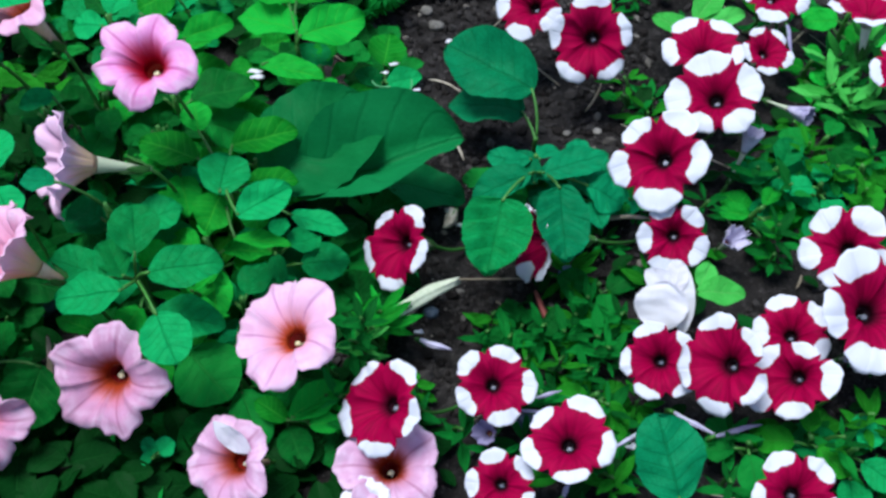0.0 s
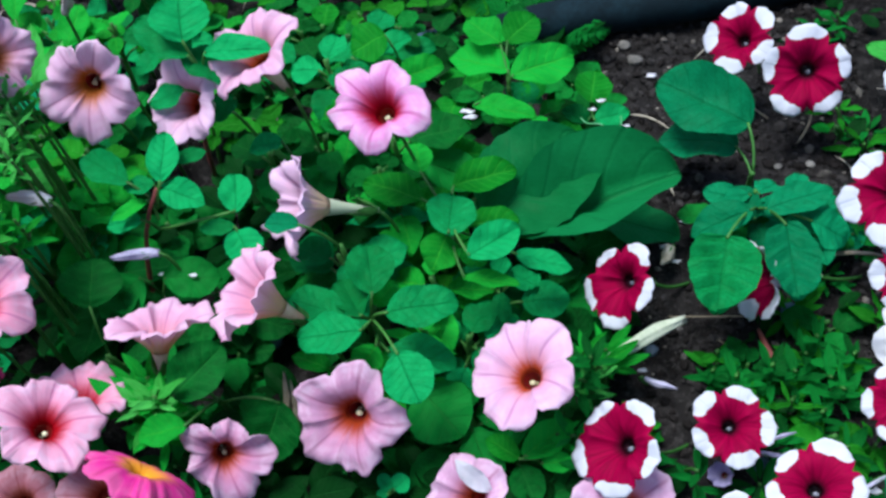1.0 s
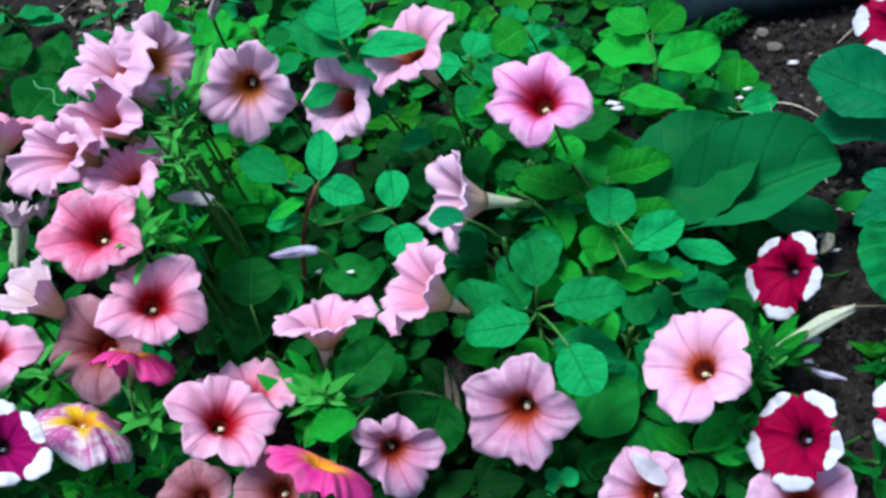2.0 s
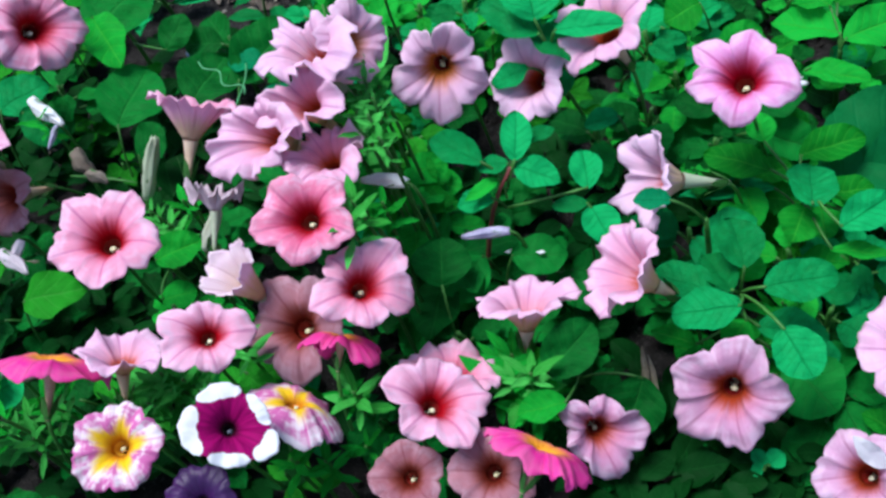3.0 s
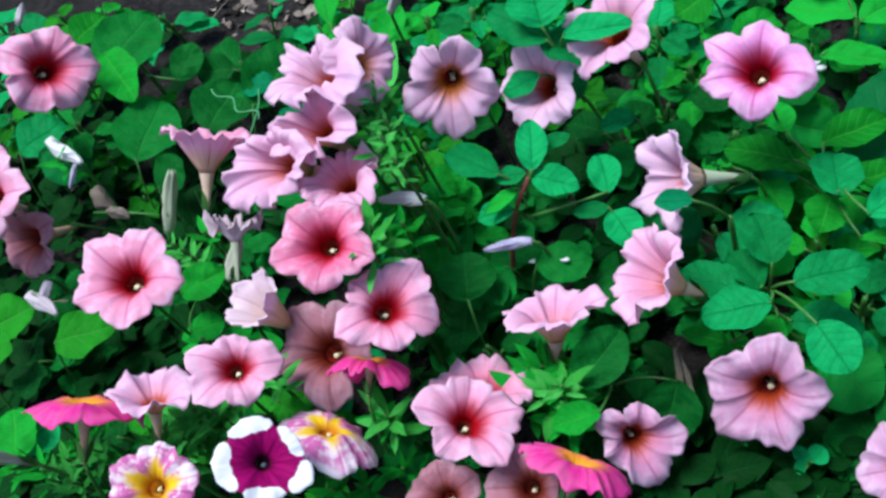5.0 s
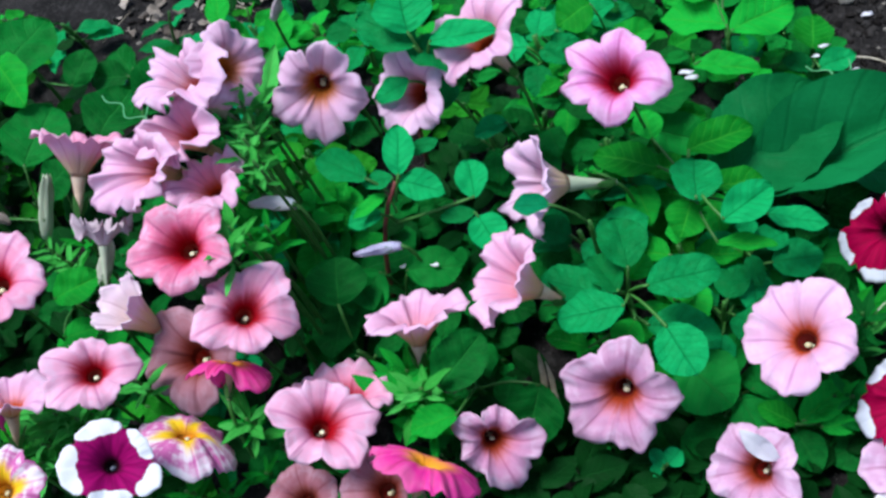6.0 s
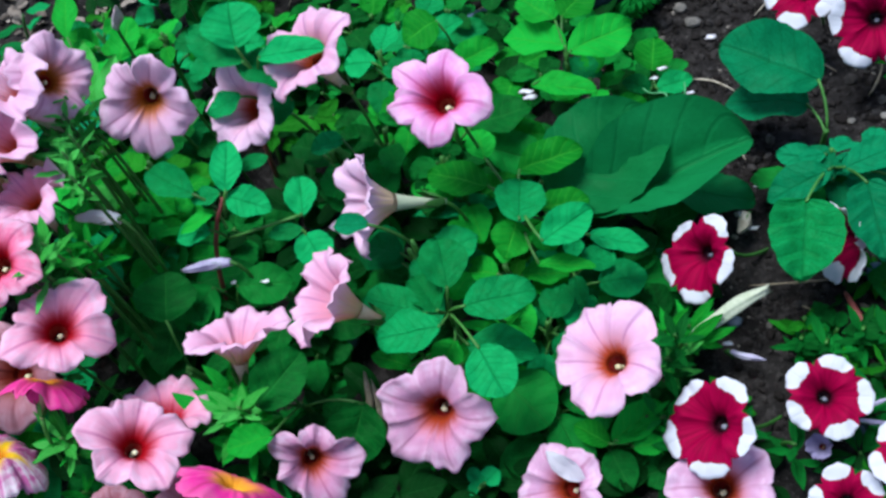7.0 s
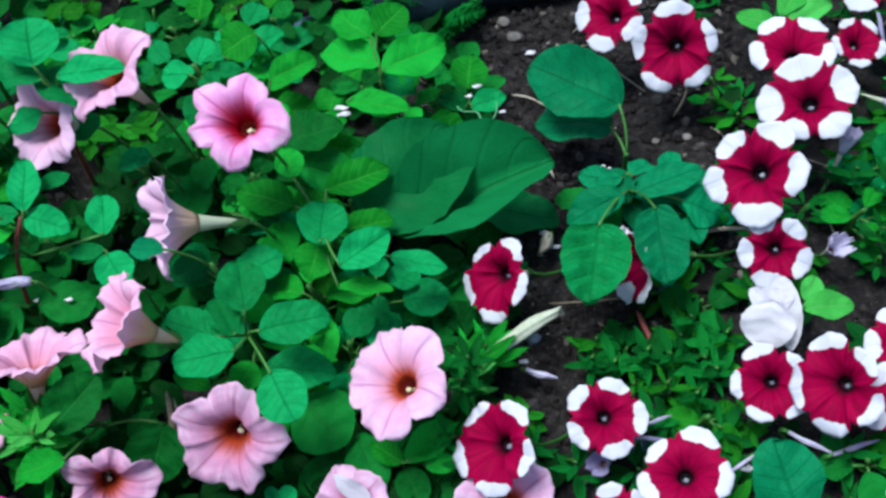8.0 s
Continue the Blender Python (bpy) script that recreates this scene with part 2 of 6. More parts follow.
M = dict(
    weed=leaf_material("weed_leaf", (0.0024, 0.1288, 0.02688), (0.0056, 0.3696, 0.1064), (0.003, 0.15, 0.035)),
    teal=leaf_material("teal_leaf", (0.0016, 0.112, 0.04032), (0.0032, 0.2688, 0.1064), (0.002, 0.11, 0.035)),
    lime=leaf_material("lime_leaf", (0.024, 0.2912, 0.0336), (0.072, 0.4928, 0.0896), (0.14, 0.5, 0.12)),
    bright=leaf_material("bright_leaf", (0.004, 0.168, 0.01232), (0.0088, 0.3808, 0.03808), (0.05, 0.42, 0.04)),
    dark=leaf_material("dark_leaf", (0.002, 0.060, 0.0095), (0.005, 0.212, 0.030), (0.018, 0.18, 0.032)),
    # leaf green taken almost to black: the shade between plants is in it
    under=leaf_material("shaded_undergrowth_leaf", (0.0015, 0.018, 0.003), (0.003, 0.05, 0.008), (0.01, 0.09, 0.018)),
    blue=plain_material("blue_stone", (0.03, 0.06, 0.11), (0.08, 0.15, 0.25), 90, 0.6, 0.5),
    dock=leaf_material("dock_leaf", (0.003, 0.12, 0.031), (0.006, 0.205, 0.058), (0.005, 0.15, 0.042), 0.4, 5.0),
    petunia=leaf_material("petunia_leaf", (0.0064, 0.112, 0.0056), (0.016, 0.2576, 0.0168), (0.05, 0.30, 0.04), 0.5, 4.0),
    salmon=salmon_petal("salmon_petal", (0.85, 0.43, 0.60), (0.83, 0.30, 0.46), (0.50, 0.10, 0.30), (0.42, 0.002, 0.010), 0.32, (0.82, 0.08, 0.19)),
    rose=salmon_petal("rose_petal", (0.84, 0.31, 0.48), (0.80, 0.14, 0.29), (0.48, 0.03, 0.16), (0.40, 0.001, 0.010), 0.36, (0.80, 0.04, 0.11)),
    orchid=salmon_petal("orchid_petal", (0.82, 0.33, 0.66), (0.78, 0.15, 0.43), (0.48, 0.03, 0.26), (0.42, 0.001, 0.018), 0.38, (0.78, 0.03, 0.18)),
    pale=salmon_petal("pale_petal", (0.82, 0.56, 0.73), (0.79, 0.40, 0.57), (0.45, 0.18, 0.40), (0.58, 0.07, 0.03), 0.2, (0.82, 0.44, 0.58)),
    blush=salmon_petal("blush_petal", (0.81, 0.46, 0.65), (0.79, 0.34, 0.51), (0.46, 0.14, 0.36), (0.54, 0.08, 0.025), 0.2, (0.84, 0.30, 0.36)),
    dusky=salmon_petal("dusky_petal", (0.67, 0.37, 0.56), (0.60, 0.24, 0.41), (0.40, 0.12, 0.24), (0.40, 0.05, 0.015), 0.26, (0.72, 0.22, 0.26)),
    mauve=salmon_petal("mauve_petal", (0.74, 0.46, 0.64), (0.63, 0.29, 0.42), (0.42, 0.15, 0.30), (0.46, 0.13, 0.02), 0.28, (0.72, 0.32, 0.30)),
    # faded brown-pink, made darker still for flowers shaded by their neighbours
    faded=salmon_petal("faded_shaded_petal", (0.44, 0.19, 0.24), (0.34, 0.10, 0.13), (0.24, 0.05, 0.07), (0.18, 0.02, 0.01), 0.36, (0.50, 0.16, 0.12), 0.4),
    cream=salmon_petal("cream_petal", (0.88, 0.74, 0.80), (0.82, 0.62, 0.66), (0.55, 0.36, 0.42), (0.60, 0.30, 0.16), 0.2, (0.80, 0.55, 0.45)),
    star=star_petal("star_petal", (0.34, 0.0, 0.045), (0.21, 0.0, 0.028), (0.62, 0.63, 0.71)),
    broad_star=star_petal("broad_star_petal", (0.33, 0.0, 0.044), (0.20, 0.0, 0.027), (0.62, 0.63, 0.71), 0.40, 0.54, 0.14),
    velvet=star_petal("velvet_petal", (0.34, 0.003, 0.12), (0.19, 0.002, 0.07), (0.78, 0.78, 0.84), 0.455, 0.40, 0.10),
    purple=plain_material("purple_petal", (0.03, 0.006, 0.06), (0.09, 0.01, 0.13), 60, 0.5, 0.3, 0.15),
    sunny=sun_petal("sunny_petal", (0.90, 0.58, 0.02), (0.84, 0.74, 0.80), (0.58, 0.08, 0.34)),
    magenta=salmon_petal("magenta_petal", (0.84, 0.035, 0.35), (0.77, 0.014, 0.25), (0.5, 0.004, 0.12), (0.95, 0.42, 0.03), 0.52, (0.90, 0.22, 0.08), 0.2),
    white=plain_material("white_petal", (0.78, 0.75, 0.82), (0.88, 0.87, 0.91), 70, 0.55, 0.4, 0.35),
    wilted=plain_material("wilted_petal", (0.48, 0.36, 0.42), (0.76, 0.65, 0.71), 90, 0.7, 0.7, 0.15),
    lilac=plain_material("lilac_petal", (0.28, 0.25, 0.42), (0.66, 0.62, 0.78), 80, 0.6, 0.6, 0.2),
    salmon_back=back_petal("salmon_petal_back", (0.86, 0.52, 0.64), (0.62, 0.38, 0.20), (0.62, 0.24, 0.34)),
    blush_back=back_petal("blush_petal_back", (0.86, 0.55, 0.70), (0.62, 0.42, 0.24), (0.58, 0.24, 0.38)),
    rose_back=back_petal("rose_petal_back", (0.88, 0.46, 0.69), (0.68, 0.46, 0.32), (0.55, 0.12, 0.26)),
    pale_back=back_petal("pale_petal_back", (0.86, 0.60, 0.82), (0.62, 0.46, 0.30), (0.52, 0.26, 0.44)),
    star_back=back_petal("star_petal_back", (0.84, 0.80, 0.88), (0.55, 0.38, 0.46), (0.6, 0.3, 0.45)),
    sunny_back=back_petal("sunny_petal_back", (0.80, 0.40, 0.52), (0.70, 0.42, 0.12), (0.62, 0.06, 0.24)),
    magenta_back=back_petal("magenta_petal_back", (0.82, 0.06, 0.36), (0.78, 0.25, 0.12), (0.5, 0.01, 0.12)),
    tube=plain_material("flower_tube", (0.52, 0.34, 0.22), (0.68, 0.50, 0.38), 60, 0.6, 0.3, 0.15),
    pale_tube=plain_material("pale_flower_tube", (0.40, 0.46, 0.32), (0.66, 0.66, 0.56), 60, 0.6, 0.3, 0.15),
    throat=plain_material("flower_throat", (0.20, 0.004, 0.004), (0.34, 0.015, 0.008), 90, 0.6, 0.2, 0.1),
    dark_throat=plain_material("dark_flower_throat", (0.012, 0.002, 0.008), (0.035, 0.003, 0.012), 90, 0.6, 0.2),
    gold_throat=plain_material("gold_flower_throat", (0.6, 0.2, 0.01), (0.8, 0.45, 0.03), 90, 0.6, 0.2),
    anther=plain_material("anther", (0.50, 0.45, 0.26), (0.76, 0.72, 0.52), 300, 0.7, 0.3),
    grey_anther=plain_material("grey_anther", (0.10, 0.11, 0.15), (0.30, 0.30, 0.36), 300, 0.7, 0.3),
    stem=plain_material("green_stem", (0.018, 0.10, 0.012), (0.045, 0.19, 0.03), 120, 0.55, 0.4),
    red_stem=plain_material("red_stem", (0.12, 0.025, 0.02), (0.26, 0.06, 0.05), 120, 0.55, 0.4),
    straw=plain_material("dry_straw", (0.20, 0.16, 0.11), (0.5, 0.44, 0.36), 150, 0.8, 0.6),
    stone=plain_material("stone", (0.06, 0.055, 0.05), (0.24, 0.22, 0.20), 90, 0.85, 0.7),
    slate=plain_material("blue_grey_stone", (0.05, 0.07, 0.10), (0.12, 0.17, 0.24), 90, 0.7, 0.5),
    plastic=plain_material("black_plastic", (0.003, 0.009, 0.013), (0.008, 0.026, 0.036), 30, 0.8, 0.2, specular=0.1),
    mine=plain_material("leaf_mine", (0.05, 0.28, 0.10), (0.12, 0.40, 0.2), 200, 0.6, 0.2),
    bark=plain_material("dry_leaf", (0.12, 0.09, 0.07), (0.50, 0.42, 0.36), 60, 0.8, 0.6),
    crumb=crumb_material(),
    soil=soil_material(),
)


# ---------------------------------------------------------------- mesh tools
def finish(bm, name, mat, smooth=True):
    me = bpy.data.meshes.new(name)
    bm.to_mesh(me)
    bm.free()
    me.materials.append(M[mat])
    if smooth:
        me.polygons.foreach_set("use_smooth", [True] * len(me.polygons))
    return me


def part(name, bm, mat, parent, label=""):
    """Links a bmesh, or a finished mesh, as one mesh object under a thing or a part."""
    me = bm if isinstance(bm, bpy.types.Mesh) else finish(bm, name, mat)
    ob = new(name, me)
    ob.parent = parent
    return tagged(ob, label)


def basis(normal, up=(0, 0, 1), spin=0.0):
    """A turn whose z axis is normal and whose y axis leans to up."""
    z = Vector(normal).normalized()
    x = Vector(up).cross(z)
    if x.length < 1e-4:
        x = Vector((1, 0, 0))
    x.normalize()
    m = Matrix((x, z.cross(x), z)).transposed().to_4x4()
    return m @ Matrix.Rotation(radians(spin), 4, "Z")


def sweep(bm, points, radii, sides=7):
    """A tapered round stem along points, closed at both ends."""
    points = [Vector(p) for p in points]
    rings, side = [], None
    for i, p in enumerate(points):
        d = (points[min(i + 1, len(points) - 1)] - points[max(i - 1, 0)]).normalized()
        if side is None:
            side = d.orthogonal().normalized()
        side = (side - d * side.dot(d)).normalized()
        other = d.cross(side)
        rings.append([bm.verts.new(p + radii[i] * (side * math.cos(a) + other * math.sin(a))) for a in (2 * math.pi * j / sides for j in range(sides))])
    for a, b in zip(rings, rings[1:]):
        for j in range(sides):
            bm.faces.new((a[j], a[(j + 1) % sides], b[(j + 1) % sides], b[j]))
    bm.faces.new(rings[0][::-1]), bm.faces.new(rings[-1])
    return bm


def bend(a, b, pull, n=8):
    """Points on a smooth bow from a to b; pull is its middle handle."""
    a, b, c = Vector(a), Vector(b), Vector(pull)
    return [(1 - s) ** 2 * a + 2 * s * (1 - s) * c + s * s * b for s in (i / (n - 1) for i in range(n))]


def lump(bm, centre, size, rng, cuts=2, rough=0.25):
    """An uneven pebble or clod."""
    got = bmesh.ops.create_icosphere(bm, subdivisions=cuts, radius=1.0)
    shift = Vector((rng.uniform(-9, 9), rng.uniform(-9, 9), rng.uniform(-9, 9)))
    turn = Euler([rng.uniform(0, 6) for _ in range(3)]).to_matrix()
    for v in got["verts"]:
        q = turn @ (v.co * (1 + rough * noise.noise(v.co * 1.3 + shift)))
        v.co = Vector(centre) + Vector((q.x * size[0], q.y * size[1], q.z * size[2]))


# ---------------------------------------------------------------- flowers
def limb_mesh(R, rng, flare, ruffle, notch, mat, droop=0.0, star=0.10, close=0.0, roll=1.0, lobes=(), cusp=0.0, belly=3.2, mouth=0.15):
    """The open five-lobed face of a petunia: mouth at the origin, facing +z."""
    bm = bmesh.new()
    uvl = bm.loops.layers.uv.new("UVMap")
    n, m = 14, 80
    ph = [rng.uniform(0, 6.3) for _ in range(6)]
    lobes = sorted(lobes) or [(72 * i + 36 + rng.uniform(-7, 7), 1 + rng.uniform(-0.07, 0.05)) for i in range(5)]
    lift = [rng.uniform(-0.12, 0.09) * (0.4 + 0.6 * roll) for _ in range(5)]
    curl = [rng.uniform(0.0, 0.18) * roll for _ in range(5)]
    twist = rng.uniform(-0.12, 0.12)
    rings = []
    for i in range(n):
        v = i / (n - 1)
        ring = []
        for j in range(m):
            q = j * 5 / m
            k = int(q) % 5
            side = 2 * (q % 1) - 1
            e = abs(side)
            mine, next_to = lobes[k], lobes[(k + (1 if side > 0 else -1)) % 5]
            gap = (next_to[0] - mine[0]) % 360 if side > 0 else (mine[0] - next_to[0]) % 360
            th = radians(mine[0] + side * gap / 2)
            reach = mine[1] * (1 - 0.5 * e * e) + next_to[1] * 0.5 * e * e
            rim = R * (reach - star * e ** (1.8 if cusp == 0 else 1.35) - notch * math.exp(-((1 - e) / 0.13) ** 2))
            rim *= 1 + cusp * (math.exp(-(e / 0.16) ** 2) - 0.4)
            rim *= 1 + 0.014 * math.sin(17 * th + ph[0]) + 0.010 * math.sin(29 * th + ph[1])
            r0 = mouth * R
            r = r0 + (rim - r0) * v * (1 - close * v)
            z = -flare * R * (1 - v) ** belly + close * 1.1 * R * v * v
            z += (lift[k] * v ** 1.5 - curl[k] * v ** 4) * R * (1 - e ** 3) * (1 - close)
            z += ruffle * R * v ** 2 * (0.30 * math.sin(5 * th + ph[2]) + 0.30 * math.sin(7 * th + ph[3]) + 0.28 * math.sin(13 * th + ph[4]) * v)
            z += ruffle * R * v ** 3 * 0.2 * math.sin(23 * th + ph[5])
            z += 0.020 * R * v * (1 - v) * math.exp(-((1 - e) / 0.3) ** 2) * 4
            z -= 0.012 * R * math.exp(-(e / 0.09) ** 2) * v * (1.15 - v) * 3
            z += 0.11 * R * v * noise.noise((v * math.cos(th) * 2.2 + ph[0], v * math.sin(th) * 2.2 + ph[1], ph[2]))
            z -= droop * R * v * v * max(0.0, -math.sin(th))
            th += twist * v + close * 0.5 * v * math.sin(3 * th + ph[5])
            ring.append(bm.verts.new((r * math.cos(th), r * math.sin(th), z)))
        rings.append(ring)
    for i in range(n - 1):
        for j in range(m):
            f = bm.faces.new((rings[i][j], rings[i + 1][j], rings[i + 1][(j + 1) % m], rings[i][(j + 1) % m]))
            for lp, (a, b) in zip(f.loops, ((j, i), (j, i + 1), (j + 1, i + 1), (j + 1, i))):
                lp[uvl].uv = (a * 5 / m, b / (n - 1))
    return finish(bm, "corolla", mat)


def funnel(R, top, flare, length, wide, narrow, sides=20):
    bm = bmesh.new()
    rings = []
    for i in range(9):
        s = i / 8
        r = R * (narrow + (wide - narrow) * s ** 1.7)
        z = -flare * R - length * R * (1 - s) + top
        rings.append([bm.verts.new((r * math.cos(a), r * math.sin(a), z)) for a in (2 * math.pi * j / sides for j in range(sides))])
    for a, b in zip(rings, rings[1:]):
        for j in range(sides):
            bm.faces.new((a[j], a[(j + 1) % sides], b[(j + 1) % sides], b[j]))
    bm.faces.new(rings[0][::-1])
    return bm


SEPAL = []


def sepal_blade():
    """One narrow green sepal, a unit in scale with the flower's radius."""
    if not SEPAL:
        bm = bmesh.new()
        rows = []
        for f, w, o in ((0.06, 0.045, 0.07), (0.18, 0.075, 0.13), (0.36, 0.06, 0.18), (0.5, 0.01, 0.25)):
            rows.append([bm.verts.new((o, w, f)), bm.verts.new((o + 0.014, 0, f)), bm.verts.new((o, -w, f))])
        for p, q in zip(rows, rows[1:]):
            bm.faces.new((p[0], p[1], q[1], q[0])), bm.faces.new((p[1], p[2], q[2], q[1]))
        SEPAL.append(finish(bm, "sepal", "stem"))
    return SEPAL[0]


def calyx_cup(R, foot):
    return sweep(bmesh.new(), [(0, 0, foot - 0.03 * R), (0, 0, foot + 0.02 * R), (0, 0, foot + 0.09 * R)], [0.03 * R, 0.075 * R, 0.085 * R], 10)


KINDS = dict(
    salmon=("salmon", "salmon_back", "tube", "throat", "anther", "salmon-pink petunia flower with a red throat"),
    rose=("rose", "rose_back", "tube", "throat", "anther", "deep rose-pink petunia flower with a crimson throat"),
    orchid=("orchid", "rose_back", "tube", "throat", "anther", "deep rose-pink petunia flower with a crimson throat"),
    pale=("pale", "pale_back", "pale_tube", "throat", "anther", "pale lilac-pink petunia flower with an orange throat"),
    mauve=("mauve", "salmon_back", "tube", "throat", "anther", "mauve-pink petunia flower with a brown-orange eye"),
    blush=("blush", "blush_back", "tube", "throat", "anther", "blush-pink petunia flower with a small orange throat"),
    dusky=("dusky", "salmon_back", "tube", "throat", "anther", "dusky pink petunia flower with a brownish throat"),
    star=("star", "star_back", "pale_tube", "dark_throat", "grey_anther", "crimson petunia flower with white-tipped petals"),
    broad_star=("broad_star", "star_back", "pale_tube", "dark_throat", "grey_anther", "crimson star-marked petunia flower with broad white tips"),
    velvet=("velvet", "star_back", "pale_tube", "dark_throat", "grey_anther", "wine-red petunia flower with a broad white rim"),
    purple=("purple", "purple", "pale_tube", "dark_throat", "grey_anther", "dark purple velvety petunia flower"),
    sunny=("sunny", "sunny_back", "tube", "gold_throat", "anther", "pink and white petunia flower with a yellow star"),
    magenta=("magenta", "magenta_back", "tube", "gold_throat", "anther", "magenta petunia flower with an orange eye, seen edge-on"),
    white=("white", "white", "pale_tube", "pale_tube", "anther", "white petunia flower, crumpled at the rim"),
    faded=("faded", "salmon_back", "tube", "throat", "anther", "faded brownish-pink petunia flower, darkened for shade, limp at the rim"),
    cream=("cream", "pale_back", "pale_tube", "pale_tube", "anther", "fading cream-pink petunia bell, half closed"),
    wilted=("wilted", "wilted", "pale_tube", "throat", "anther", "wilted greyish-pink petunia flower, crumpled"),
    lilac=("lilac", "lilac", "pale_tube", "throat", "anther", "withered lilac petunia flower, folded up"),
)
flower_count = 0
BLOOMS = []


def flower(kind, place, facing, R, spin=0.0, flare=0.5, ruffle=0.12, length=0.9, droop=0.0, notch=0.07, star=0.09, close=0.0, lobes=(), note="", belly=3.2):
    """One petunia flower on its stalk, rooted in the soil below."""
    global flower_count
    flower_count += 1
    rng = random.Random(flower_count * 7 + 3)
    petal, outer, tube, throat, anther, label = KINDS[kind]
    top = tagged(new("petunia_flower"), note or label, "flower", "petunia flowers in the bed")
    top.matrix_world = Matrix.Translation(place) @ basis(facing, (0, 0.5, 0.86), spin)
    BLOOMS.append((Vector(place), Vector(facing).normalized(), R))
    flat = kind in ("star", "broad_star", "velvet")
    mouth = 0.115 if flat else 0.15
    limb = part("corolla", limb_mesh(R, rng, flare, ruffle * (0.5 if flat else 1.0), notch, petal, droop, star, close, 0.3 if flat else 1.0, lobes, 0.0 if flat else 0.045, belly, mouth), petal, top)
    thick = limb.modifiers.new("thickness", "SOLIDIFY")
    limb.data.materials.append(M[outer])
    thick.thickness, thick.offset, thick.material_offset = 0.0004, -1, 1
    part("tube", funnel(R, -0.0006, flare, length, mouth * 1.09, 0.055), tube, top)
    part("throat", funnel(R, 0.0002, flare, length * 0.8, mouth * 0.985, 0.04), throat, top)
    for j in range(4):
        a, r = 2 * math.pi * j / 4 + 0.3, 0.055 * R
        bm = bmesh.new()
        lump(bm, (r * math.cos(a), r * math.sin(a), -(flare + 0.20 + 0.06 * (j % 2)) * R), (0.024 * R, 0.024 * R, 0.04 * R), rng, 1)
        part("anther", bm, anther, top)
    bm = sweep(bmesh.new(), [(0, 0, -(flare + 0.7) * R), (0.004 * R, 0, -(flare + 0.06) * R)], [0.018 * R, 0.018 * R], 6)
    lump(bm, (0.02 * R, -0.04 * R, -(flare + 0.02) * R), (0.07 * R, 0.06 * R, 0.045 * R), rng, 1)
    part("pistil", bm, anther, top)
    foot = -(flare + length) * R
    cup = part("calyx", calyx_cup(R, foot), "stem", top)
    for j in range(5):
        sepal = part("sepal", sepal_blade(), "stem", cup)
        sepal.matrix_basis = Matrix.Translation((0, 0, foot)) @ Matrix.Rotation(2 * math.pi * (j + 0.5) / 5, 4, "Z") @ Matrix.Diagonal((R, R, R, 1))
    inv = top.matrix_world.inverted()
    start = top.matrix_world @ Vector((0, 0, foot + 0.03 * R))
    along = (top.matrix_world.to_3x3() @ Vector((0, 0, -1))).normalized()
    ground = Vector((start.x + rng.uniform(-0.02, 0.02) + along.x * 0.03, start.y + 0.02 + along.y * 0.03, soil_height(start.x, start.y + 0.02) - 0.005))
    pull = start + along * 0.02
    pull.z = max(pull.z - 0.01, 0.3 * start.z)
    pts = [inv @ p for p in bend(start, ground, pull, 8)]
    part("stalk", sweep(bmesh.new(), pts, [0.0013] * 8, 6), "stem", top)
    return top


def in_bloom(p):
    """Whether a point lies within or just before the face of a flower."""
    for c, n, R in BLOOMS:
        d = p - c
        t = d.dot(n)
        if -0.9 * R < t < 1.6 * R and (d - n * t).length < (0.98 if t > -0.25 * R else 0.5) * R:
            return True
    return False


def soil_height(x, y):
    near = min(1.0, max(0.0, 1.6 - abs(y - 0.5)))
    return near * (0.010 * noise.noise((x * 5, y * 5, 0.3)) + 0.005 * noise.noise((x * 19, y * 19, 1.7)))


# ---------------------------------------------------------------- leaves
SHAPES = dict(
    ovate=(0.5, 0.6, 0.12), round=(0.52, 0.48, 0.14), lance=(0.45, 0.9, 0.12), broad=(0.48, 0.56, 0.14), folded=(0.56, 0.5, 0.1), puckered=(0.5, 0.34, 0.2), narrow=(0.5, 1.0, 0.08))


